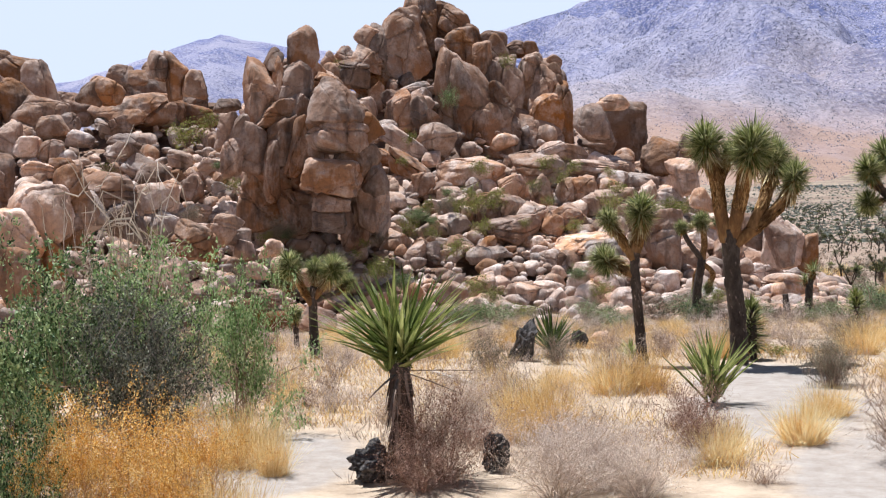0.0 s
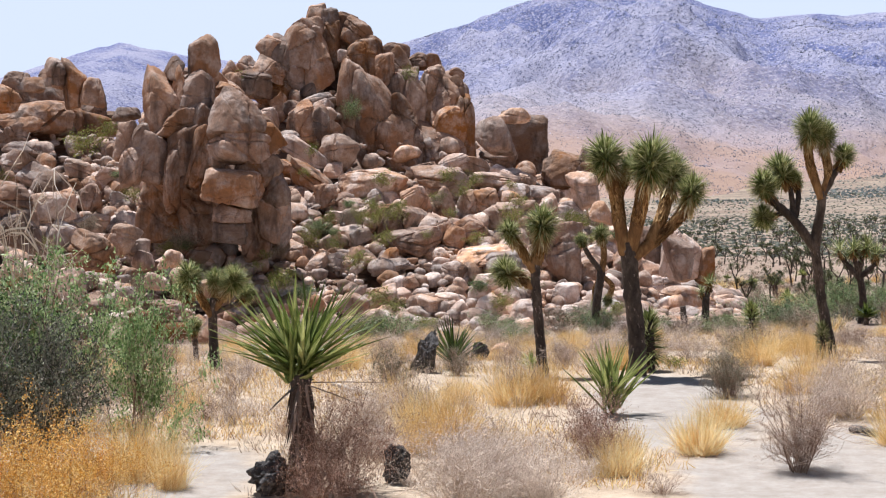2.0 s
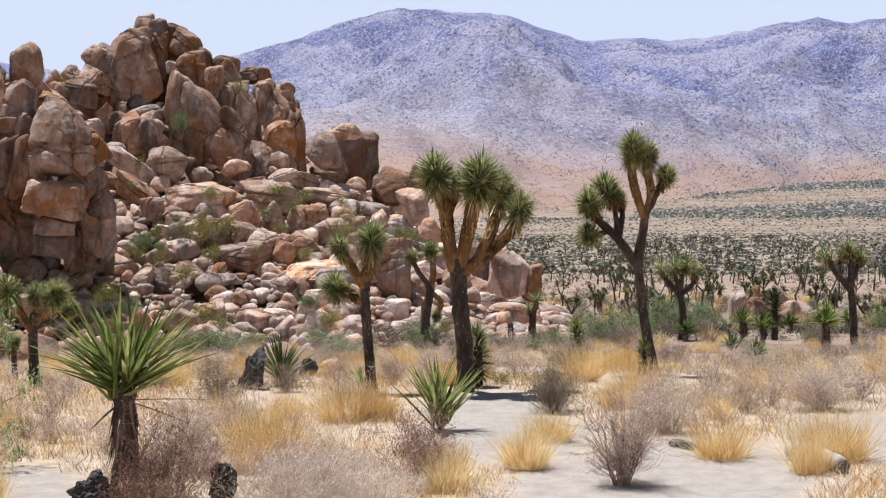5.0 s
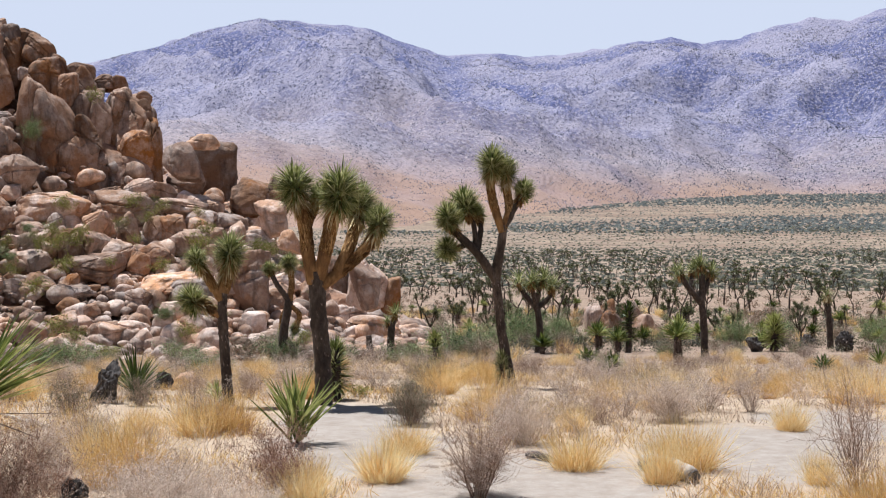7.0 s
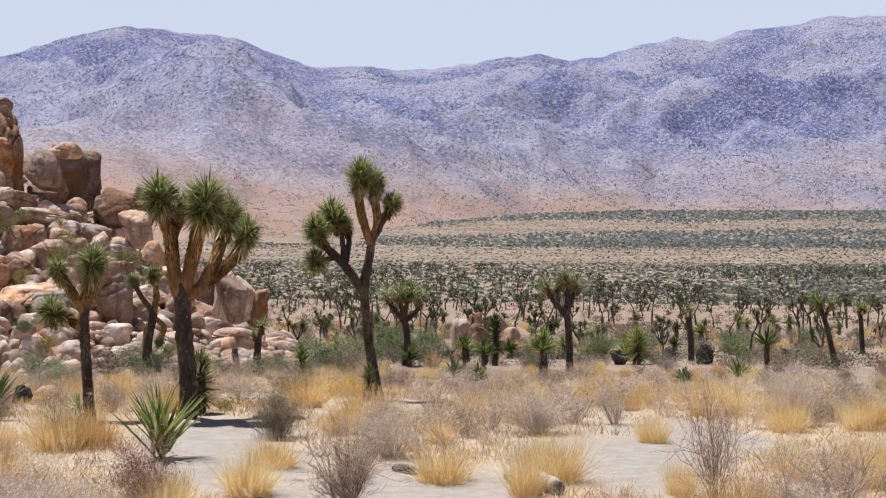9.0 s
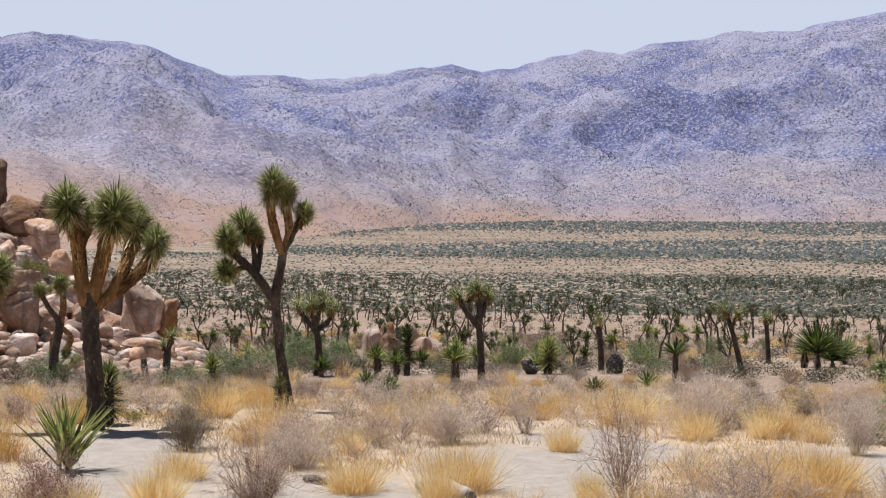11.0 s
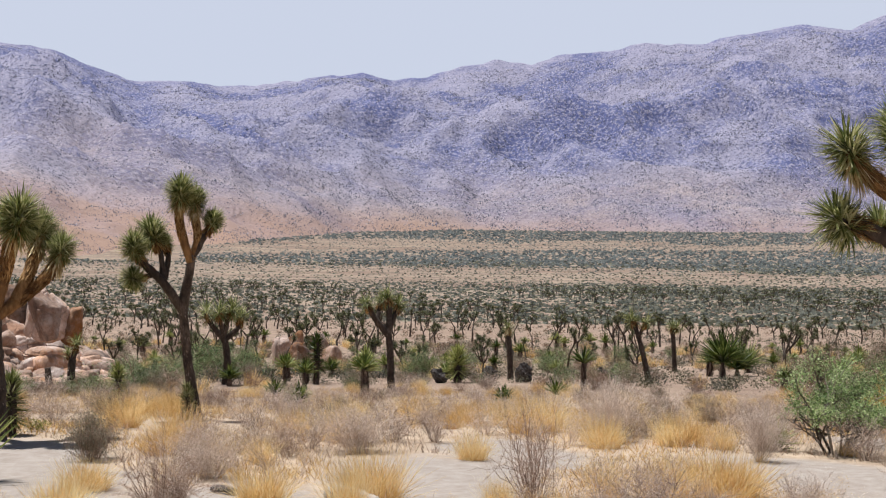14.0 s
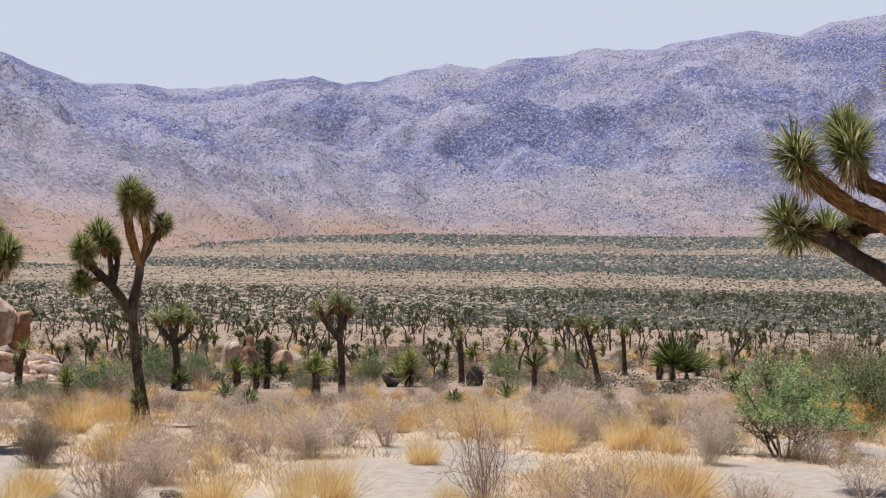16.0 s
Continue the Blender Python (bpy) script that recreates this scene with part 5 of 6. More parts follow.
# ---- yuccas ----
yucca(-2.80, 8.29, 0.74, 0.66, 21, "tall mojave yucca with a shaggy stem on sand", 150, 0.026, single=True, up=0.55)
yucca(-1.21, 11.55, 0.1, 0.56, 22, "low green mojave yucca beside dry shrubs", 64, 0.032, single=True, up=1.2)
yucca(-3.46, 15.75, 0.1, 0.6, 24, "low yucca beside a charred stump", 60, 0.03, up=1.0)
yucca(-2.45, 15.16, 0.08, 0.22, 25, "small yucca at a trunk's foot", 40, 0.02, up=0.5)
yucca(8.52, 31.32, 0.08, 0.42, 27, "green yucca in dry grass", 60, 0.045, up=0.4)
yucca(11.62, 37.20, 0.09, 0.54, 28, "yellow-green yucca in dry grass", 60, 0.045, up=0.3)
yucca(12.53, 37.56, 0.99, 0.64, 29, "mojave yucca with a drooping dead skirt", 70, 0.045)
yucca(23.09, 51.82, 0.69, 1.56, 30, "large many-leaved mojave yucca", 190, 0.07)
yucca(24.99, 54.63, 0.34, 1.41, 41, "large many-leaved mojave yucca", 150, 0.07)
yucca(26.92, 57.64, 0.41, 1.28, 34, "large many-leaved mojave yucca", 90, 0.06)
yucca(3.36, 27.94, 0.09, 0.34, 35, "low dark green yucca", 60, 0.04, up=0.4)
yucca(3.73, 35.90, 0.12, 0.41, 36, "low dark green yucca", 60, 0.04, up=0.4)
yucca(5.76, 45.81, 0.52, 0.48, 37, "mojave yucca with a short stem", 70, 0.04)
yucca(5.42, 48.17, 0.59, 0.51, 38, "mojave yucca with a short stem", 70, 0.04)
yucca(6.05, 35.85, 0.70, 0.50, 39, "mojave yucca with a dark stem", 80, 0.04)
yucca(7.72, 53.61, 0.44, 0.48, 40, "small yucca on the scrubby flat", 60, 0.04)
yucca(6.60, 13.37, 0.06, 0.24, 43, "green yucca beside a bush", 50, 0.03, up=0.4)
yucca(26.63, 48.69, 0.45, 1.01, 44, "mojave yucca behind a green bush", 80, 0.05)
yucca(14.34, 22.95, 0.13, 0.49, 45, "low yucca beside orange brush", 60, 0.03, up=0.4)


def column_yucca(x, y, h, r, seed, label, mat=YLEAF):
    """A stem clad in green leaves along most of its height."""
    rng = np.random.default_rng(seed)
    landmark(x, y)
    y_ob = empty("yucca", pose(x, y, lie(x, y) - 0.02, 0, 0, seed * 41 % 360), label, "yucca", "yuccas")
    part("stem", limb_mesh("stem", [(0, 0, 0), (0.03, 0, h * 0.45), (0, 0, h * 0.9)], r * 0.3, r * 0.25, BARK, 8, 0.1), y_ob)
    s = Soup()
    for _ in range(300):
        az, q = rng.uniform(0, 6.283), rng.random() ** 0.8
        e = -0.5 + 1.7 * q + rng.normal() * 0.2
        d = np.array((math.cos(az) * math.cos(e), math.sin(az) * math.cos(e), math.sin(e)))
        blade(s, np.array((0, 0, h * (0.25 + 0.6 * q))) + d * r * 0.1, d, r * rng.uniform(0.8, 1.15), r * 0.1, 0.1, rng)
    part("leaf_column", s.mesh("leaf_column", mat), y_ob)
    return y_ob


column_yucca(-1.19, 15.45, 0.66, 0.2, 60, "young pale green yucca at a trunk's foot", JLEAF)
column_yucca(0.81, 19.38, 0.5, 0.15, 69, "small pale green yucca against a trunk", JLEAF)
column_yucca(5.97, 45.05, 1.71, 0.37, 61, "tall column of green yucca leaves on the flat")
column_yucca(10.86, 45.86, 1.07, 0.50, 62, "short green yucca column on the flat")
column_yucca(-0.19, 33.02, 0.80, 0.27, 63, "dark green yucca column before the boulders")
column_yucca(1.21, 28.26, 0.59, 0.16, 64, "small grey-green yucca at a trunk's foot")
yucca(4.95, 44.89, 0.62, 0.58, 65, "yellowing yucca with a short stem", 80, 0.055)
yucca(5.21, 41.81, 0.51, 0.48, 66, "green yucca with a short dark stem", 80, 0.055)
yucca(7.62, 53.29, 0.30, 0.57, 67, "low green yucca on the flat", 70, 0.055)
yucca(5.71, 34.15, 0.73, 0.53, 68, "mojave yucca with a dark leaning stem", 110, 0.055)
yucca(3.33, 27.81, 0.14, 0.38, 69, "low dark green yucca in dry grass", 90, 0.05, up=0.5)
yucca(3.68, 35.59, 0.14, 0.40, 70, "low dark green yucca in dry grass", 80, 0.05, up=0.5)
yucca(3.19, 44.78, 0.29, 0.54, 71, "dark yucca clump on the flat", 110, 0.055)
yucca(11.60, 50.72, 0.25, 0.63, 72, "green yucca beside a bush", 90, 0.055)

# ---- joshua trees out on the flat ----
def far_tree(seed, near):
    """A branching tree of about 3.5 m: trunk, limbs, heads as separate lists of mesh data."""
    rng = np.random.default_rng(seed)
    h = rng.uniform(0.9, 1.7)
    lean = rng.uniform(-0.25, 0.25, 2)
    trunk = [(0, 0, -0.1), (lean[0] * 0.4, lean[1] * 0.4, h * 0.5), (lean[0], lean[1], h)]
    out = [("trunk", trunk, 0.10, 0.075)]
    heads = []
    base = np.array(trunk[-1])
    for k in range(int(rng.integers(1, 6))):
        az = rng.uniform(0, 6.283)
        q = base + np.array((math.cos(az) * rng.uniform(0.3, 0.7), math.sin(az) * rng.uniform(0.3, 0.7), rng.uniform(0.3, 0.9)))
        e = q + np.array((math.cos(az) * rng.uniform(0, 0.4), math.sin(az) * rng.uniform(0, 0.4), rng.uniform(0.3, 0.8)))
        out.append(("limb", [base - (0, 0, 0.1), q, e], 0.065, 0.045))
        heads.append((e, e - q + np.array((0, 0, 0.2)), rng.uniform(0.34, 0.46)))
        if rng.random() < 0.5:
            e2 = q + np.array((math.cos(az + 1.5) * 0.5, math.sin(az + 1.5) * 0.5, rng.uniform(0.2, 0.5)))
            out.append(("limb", [q, (q + e2) / 2 + (0.05, 0, -0.05), e2], 0.05, 0.04))
            heads.append((e2, e2 - q + np.array((0, 0, 0.2)), rng.uniform(0.3, 0.42)))
    return out, heads


FLAT_TREES = []
for k in range(7):
    limbs, heads = far_tree(500 + k, True)
    rng = np.random.default_rng(900 + k)
    data = []
    for nm, pts, a, b in limbs:
        data.append((nm, limb_mesh(nm, pts, a, b, BARK, 7, 0.25, 0.15), None))
    for c, ax, R in heads:
        data.append(("leaf_head", cluster_mesh("leaf_head", ax, R, 70, rng, WOODLEAF, width=0.13), Matrix.Translation(c)))
    FLAT_TREES.append(data)


def flat_tree(x, y, kind, scale, turn, lean=0.0):
    t = empty("joshua_tree", pose(x, y, lie(x, y), 0, lean, turn), "joshua tree standing on the scrubby flat", "joshua tree", "joshua trees on the flat")
    for nm, me, m in FLAT_TREES[kind]:
        part(nm, me, t, m=Matrix.Scale(scale, 4) @ (m or Matrix()))
    return t


# the ones that stand out
joshua_tree(7.67, 40.96, [(0.00, 0.00), (-0.03, 1.04), (-0.10, 1.80)],
            [([(-0.10, 1.63), (-0.51, 2.14), (-0.76, 2.56)], 0.1, -0.3, 0.3, False), ([(-0.08, 1.72), (-0.08, 2.31), (-0.12, 2.73)], 0.11, 0.2, 0.35, False), ([(-0.08, 1.80), (0.08, 2.22), (0.19, 2.53)], 0.09, 0.3, 0.3, False),
             ([(-0.42, 2.05), (-0.39, 2.39), (-0.34, 2.59)], 0.07, 0.3, 0.26, False)], 8, "joshua tree with a Y-shaped crown on the flat", 0.12, 0.095, 130)
joshua_tree(17.68, 45.77, [(0.00, 0.00), (-0.20, 0.93), (-0.40, 1.72)], [([(-0.38, 1.63), (-0.52, 2.02), (-0.63, 2.26)], 0.09, 0.1, 0.34, False), ([(-0.40, 1.63), (-0.24, 2.02), (-0.12, 2.18)], 0.07, -0.2, 0.28, False)], 9, "leaning joshua tree on the flat", 0.105, 0.08, 110)
joshua_tree(24.13, 59.37, [(0.00, 0.00), (-0.05, 0.98), (-0.10, 1.76)], [([(-0.10, 1.63), (-0.13, 2.02)], 0.1, 0.1, 0.36, False), ([(-0.10, 1.76), (0.10, 1.97)], 0.1, -0.1, 0.3, False)], 10, "upright joshua tree on the flat", 0.12, 0.095, 110)
joshua_tree(13.88, 50.07, [(0.00, 0.00), (-0.04, 0.88), (-0.10, 1.62)], [([(-0.10, 1.51), (-0.10, 1.93)], 0.08, 0.1, 0.28, True)], 11, "unbranched joshua tree pole", 0.12, 0.1, 90)
joshua_tree(3.14, 46.00, [(0.00, 0.00), (0.04, 0.93), (-0.09, 1.68)], [([(-0.07, 1.49), (-0.47, 1.96), (-0.65, 2.33)], 0.1, 0.2, 0.4, False), ([(-0.07, 1.68), (0.04, 2.14), (0.19, 2.42)], 0.1, -0.2, 0.4, False),
             ([(-0.04, 1.49), (0.37, 1.86), (0.45, 2.20)], 0.1, 0.2, 0.36, False), ([(-0.07, 1.58), (-0.19, 2.05), (-0.22, 2.38)], 0.09, -0.3, 0.4, False)], 12, "bushy joshua tree on the flat", 0.13, 0.1, 110)
joshua_tree(-1.52, 40.10, [(0.00, 0.00), (0.02, 0.65), (0.05, 1.05)], [([(0.05, 0.97), (0.16, 1.46)], 0.08, 0.0, 0.26, False), ([(0.05, 0.89), (-0.08, 1.17)], 0.06, 0.1, 0.2, False)], 13, "short joshua tree before the boulders", 0.12, 0.1, 110)
joshua_tree(-1.98, 38.92, [(0.00, 0.00), (-0.05, 0.43), (-0.09, 0.79)], [], 14, "bare stub of a joshua tree", 0.11, 0.08, 0)

flat = random.Random(21)
count = 0
while count < 150:
    a, d = flat.uniform(-4.5, 33), math.sqrt(flat.uniform(56 ** 2, 150 ** 2))
    if a < 1.5 and d < 70:
        continue
    flat_tree(d * math.sin(radians(a)), d * math.cos(radians(a)), flat.randrange(7), flat.uniform(0.42, 0.72) + 0.15 * min(1, d / 200), flat.uniform(0, 360), flat.uniform(-6, 6))
    count += 1

# the wood beyond, too many to count
wood = Soup()
cheap = []
for k in range(8):
    limbs, heads = far_tree(700 + k, False)
    rng = np.random.default_rng(950 + k)
    s1, s2 = Soup(), Soup()
    for nm, pts, a, b in limbs:
        tube(s1, pts, [a, (a + b) / 2, b], 4)
    for c, ax, R in heads:
        for j in range(26):
            d = rng.normal(size=3)
            d /= np.linalg.norm(d)
            d[2] = abs(d[2]) * 0.9 - 0.15
            s = side_of(d, rng) * R * 0.24
            s2.add([c - s, c + s, c + d * R * 1.35], [(0, 1, 2)])
    cheap.append(((np.concatenate(s1.v), s1.f), (np.concatenate(s2.v), s2.f)))
wood_stems, wood_heads = Soup(), Soup()
for k in range(1500):
    a, d = flat.uniform(-5, 36), math.sqrt(flat.uniform(140 ** 2, 420 ** 2))
    x, y = d * math.sin(radians(a)), d * math.cos(radians(a))
    if noise.noise((x * 0.02, y * 0.012, 5)) < -0.18:
        continue
    ca, sa, sc = math.cos(k * 2.4), math.sin(k * 2.4), flat.uniform(0.42, 0.82)
    R = np.array(((ca, -sa, 0), (sa, ca, 0), (0, 0, 1))) * sc
    for soup, (v, f) in zip((wood_stems, wood_heads), cheap[k % 8]):
        soup.add(v @ R.T + (x, y, lie(x, y)), f)
far_wood = empty("far_joshua_wood", pose(0, 0, 0), "far-off open woodland of joshua trees", "woodland", kind="stuff")
part("trunks", wood_stems.mesh("trunks", BARK), far_wood)
part("crowns", wood_heads.mesh("crowns", WOODLEAF), far_wood)

# ---- scrub of the plain and the mountains ----
def clump(soup, x, y, z, w, h, rng):
    """A small ragged mound of leaves."""
    n = 6
    a0 = rng.random() * 6.28
    ring = [(x + w * rng.uniform(0.35, 0.6) * math.cos(a0 + 6.283 * k / n), y + w * rng.uniform(0.35, 0.6) * math.sin(a0 + 6.283 * k / n), z + h * rng.uniform(-0.1, 0.3)) for k in range(n)]
    up = [(x + w * rng.uniform(0.1, 0.4) * math.cos(a0 + 0.5 + 6.283 * k / 3), y + w * rng.uniform(0.1, 0.4) * math.sin(a0 + 0.5 + 6.283 * k / 3), z + h * rng.uniform(0.6, 1.1)) for k in range(3)]
    soup.add(ring + up, [(0, 1, 6), (1, 2, 6), (2, 7, 6), (2, 3, 7), (3, 4, 7), (4, 8, 7), (4, 5, 8), (5, 0, 8), (0, 6, 8), (6, 7, 8)])


def tuft(soup, x, y, z, w, h, rng, n):
    """A small bush of loose leaves and twigs."""
    many_leaves(soup, rng.normal(size=(n, 3)) * (w * 0.2, w * 0.2, h * 0.22) + (x, y, z + h * 0.36), w * 0.52 / n ** 0.5, 0.4, rng)


scrub_rng = random.Random(33)
leaf_rng = np.random.default_rng(34)
made = 0
while made < 560:
    a, d = scrub_rng.uniform(-4, 33), 33 + 70 * scrub_rng.random() ** 1.35
    if a < 1 and d < 60:
        continue
    x, y = d * math.sin(radians(a)), d * math.cos(radians(a))
    u = scrub_rng.random() + 0.3 * noise.noise((x * 0.05, y * 0.05, 2))
    w = scrub_rng.uniform(0.45, 1.05)
    if in_the_way(x, y, w):
        continue
    kind = FAR_GRASS if u < 0.18 else FAR_BUSH[scrub_rng.choice((0, 1))] if u < 0.34 else FAR_BUSH[6] if u < 0.66 else FAR_BUSH[scrub_rng.choice((2, 3))] if u < 0.92 else FAR_BUSH[scrub_rng.choice((4, 5))]
    put_bush(kind, x, y, w * 1.2, w * 0.7, scrub_rng.uniform(0, 360))
    made += 1

made = 0
while made < 130:  # yuccas, small joshua trees and a few green bushes in the belt before the wood
    a, d = scrub_rng.uniform(-2.5, 33), scrub_rng.uniform(44, 105)
    if a < 2 and d < 56:
        continue
    x, y = d * math.sin(radians(a)), d * math.cos(radians(a))
    w = scrub_rng.uniform(0.8, 1.5)
    made += 1
    if in_the_way(x, y, w):
        continue
    if made % 5 == 0:
        put_bush(FAR_BUSH[scrub_rng.choice((4, 5, 2))], x, y, w * 1.5, w * 0.75, scrub_rng.uniform(0, 360))
    elif made % 5 < 3:
        put_bush(FAR_YUCCA[made % 3], x, y, w, w * 0.9, scrub_rng.uniform(0, 360))
    else:
        flat_tree(x, y, made % 7, scrub_rng.uniform(0.35, 0.62), scrub_rng.uniform(0, 360), scrub_rng.uniform(-8, 8))

olive, green, grey, distant = Soup(), Soup(), Soup(), Soup()
for k in range(3600):
    a, d = scrub_rng.uniform(-5, 34), 46 + 230 * scrub_rng.random() ** 1.3
    if a < 1 and d < 60:
        continue
    x, y = d * math.sin(radians(a)), d * math.cos(radians(a))
    u = scrub_rng.random() + 0.5 * noise.noise((x * 0.04, y * 0.03, 2))
    w = scrub_rng.uniform(0.4, 1.2)
    if u < 0.35 and d < 80:
        continue
    tuft(grey if u < 0.35 else olive if u < 0.75 else green, x, y, lie(x, y) - 0.05, w, w * scrub_rng.uniform(0.45, 0.75), leaf_rng, 190 if d < 85 else 75 if d < 120 else 34)


def cover(d, a):
    """Share of the plain under scrub, by distance: alternate open and shrubby belts."""
    d = d * (1 + 0.26 * noise.noise((a * 0.12, d * 0.003, 4)))
    more = 1 + 0.6 * min(1.0, max(0.0, (a - 9) / 12))
    return min(1.0, more * float(np.interp(d, [200, 300, 450, 540, 620, 760, 860, 1050, 1150, 1420, 1520, 2100], [0.32, 0.34, 0.45, 0.35, 0.28, 0.3, 0.9, 0.9, 0.32, 0.32, 1, 1])))


for k in range(96000):
    a = scrub_rng.uniform(-10, 34)
    d = math.exp(scrub_rng.uniform(math.log(170), math.log(2080)))
    if (d > 850 and a < 2) or scrub_rng.random() > cover(d, a):
        continue
    x, y = d * math.sin(radians(a)), d * math.cos(radians(a))
    w = scrub_rng.uniform(0.3, 0.95) * (1 + d / 800) * (0.8 + 0.8 * cover(d, a) ** 2)
    # from 700 to 1000 m outward clumps go over to the haze-tinted colour
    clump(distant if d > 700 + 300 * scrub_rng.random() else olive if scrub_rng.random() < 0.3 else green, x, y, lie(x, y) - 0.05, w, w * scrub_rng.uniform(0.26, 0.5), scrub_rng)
scrub = empty("plain_scrub", pose(0, 0, 0), "low scrub scattered over the desert plain", "scrub", kind="stuff")
part("olive_scrub", olive.mesh("olive_scrub", OLIVE), scrub)
part("green_scrub", green.mesh("green_scrub", SAGE), scrub)
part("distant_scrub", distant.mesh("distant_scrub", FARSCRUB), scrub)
part("brown_scrub", grey.mesh("brown_scrub", RUSTSCRUB), scrub)


def dotted(n, cols, rows, size, mat, name, power):
    """Small pointed clumps strewn over the mountain's face."""
    q = np.empty(len(bpy.data.objects["backdrop_mountain"].data.vertices) * 3)
    bpy.data.objects["backdrop_mountain"].data.vertices.foreach_get("co", q)
    q = q.reshape(-1, 701, 3)
    i, j = rows * 1.555 * leaf_rng.random(n) ** power, leaf_rng.uniform(*cols, n) * 1.666
    i0, j0 = i.astype(int), j.astype(int)
    keep = np.array([0.5 * noise.noise((u * 0.22, w * 0.16, 3)) + 0.6 * noise.noise((u * 0.9, w * 0.6, 7)) + 0.3 for u, w in zip(i * 0.643, j * 0.6)]) > leaf_rng.random(n) * 0.8
    i, j, i0, j0 = i[keep], j[keep], i0[keep], j0[keep]
    n = len(i)
    fi, fj = (i - i0)[:, None], (j - j0)[:, None]
    c = (q[i0, j0] * (1 - fj) + q[i0, j0 + 1] * fj) * (1 - fi) + (q[i0 + 1, j0] * (1 - fj) + q[i0 + 1, j0 + 1] * fj) * fi
    w = leaf_rng.uniform(*size, n) * np.linalg.norm(c[:, :2], axis=1) / 2700
    ang = leaf_rng.uniform(0, 6.283, n)
    v = np.empty((n, 5, 3))
    for k in range(4):
        r = w * leaf_rng.uniform(0.5, 0.8, n)
        v[:, k] = c + np.stack([r * np.cos(ang + k * 1.571), r * np.sin(ang + k * 1.571), -0.2 * w], 1)
    v[:, 4] = c + np.stack([w * 0.2 * np.cos(ang), w * 0.2 * np.sin(ang), w * leaf_rng.uniform(0.55, 1.0, n)], 1)
    f = (np.array([(0, 1, 4), (1, 2, 4), (2, 3, 4), (3, 0, 4)])[None] + 5 * np.arange(n)[:, None, None]).reshape(-1, 3)
    part(name, mesh_of(name, v.reshape(-1, 3), f.tolist(), mat), hill)


hill = empty("mountain_scrub", pose(0, 0, 0), "dark shrubs and pale rocks dotted over the mountain, tinted with haze", "scrub", kind="stuff")
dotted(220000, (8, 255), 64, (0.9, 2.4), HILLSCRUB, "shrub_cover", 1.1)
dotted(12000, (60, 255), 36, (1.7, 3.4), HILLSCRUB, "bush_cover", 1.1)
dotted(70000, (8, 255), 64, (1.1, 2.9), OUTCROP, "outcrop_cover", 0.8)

# ---- bushes and grass, one by one ----
for kind, x, y, w, h in (
        (NEARGREEN[0], -5.29, 8.01, 1.05, 1.19), (NEARGREEN[1], -6.00, 9.93, 1.17, 1.34),
        (DUSKY[0], -4.74, 8.47, 1.02, 1.11), (SPRAY[0], -4.50, 9.38, 1.05, 1.18),
        (SPRAY[1], -5.55, 10.41, 1.24, 1.36), (SNAG[0], -6.03, 10.61, 1.63, 2.14),
        (NEARGREEN[1], -3.88, 5.71, 0.47, 0.81), (NEARGREEN[0], -6.21, 8.09, 1.24, 1.18),
        (RABBIT[0], -3.70, 6.29, 0.97, 0.70), (RABBIT[1], -3.41, 6.68, 0.70, 0.59),
        (RABBIT[1], -3.68, 5.84, 0.59, 0.69), (RABBIT[0], -3.27, 5.96, 0.71, 0.58),
        (DRY[0], -4.87, 10.53, 0.61, 0.48),
        (BROWND[0], -2.49, 8.16, 0.72, 0.70), (BROWND[1], -2.55, 7.88, 0.57, 0.35), (DENSE[0], -1.70, 7.75, 0.86, 0.43), (DENSE[1], -1.50, 8.10, 0.80, 0.45), (DENSE[2], -3.01, 10.49, 0.66, 0.40),
        (DENSE[2], -1.23, 7.89, 0.65, 0.37), (BROWND[1], -1.11, 9.16, 0.63, 0.54),
        (BROWN[0], -0.58, 8.39, 0.41, 0.17), (OPEN[0], 0.22, 9.27, 0.67, 0.61)):
    put_bush(kind, x, y, w, h, (x * 91) % 360)
for kind, x, y, w, h in (
        (OLIVES[1], -0.33, 13.10, 0.53, 0.45), (DENSE[0], 0.69, 11.64, 0.85, 0.49),
        (OPEN[0], 0.23, 9.22, 0.71, 0.61), (DENSE[1], 2.16, 13.14, 1.02, 0.46),
        (DRY[0], 3.15, 14.26, 0.59, 0.41), (OPEN[1], 2.80, 9.42, 0.67, 0.81),
        (DENSE[2], 5.21, 14.70, 0.88, 0.63), (TREELET[0], 7.01, 12.96, 1.49, 0.93), (GREENS[0], 13.41, 23.14, 1.40, 0.99),
        (GREENS[2], 16.85, 26.96, 1.54, 1.41), (RABBIT[0], 9.54, 16.09, 0.83, 0.55),
        (DRY[2], 6.78, 14.28, 0.89, 0.45), (OLIVES[2], -0.26, 13.28, 0.54, 0.43),
        (DRY[3], 6.02, 9.83, 0.75, 0.49), (GREENS[3], 0.50, 40.08, 2.43, 0.97),
        (GREENS[1], 1.46, 41.90, 1.52, 1.02), (GREENS[2], -4.74, 27.99, 1.03, 0.46)):
    put_bush(kind, x, y, w, h, (x * 91) % 360)
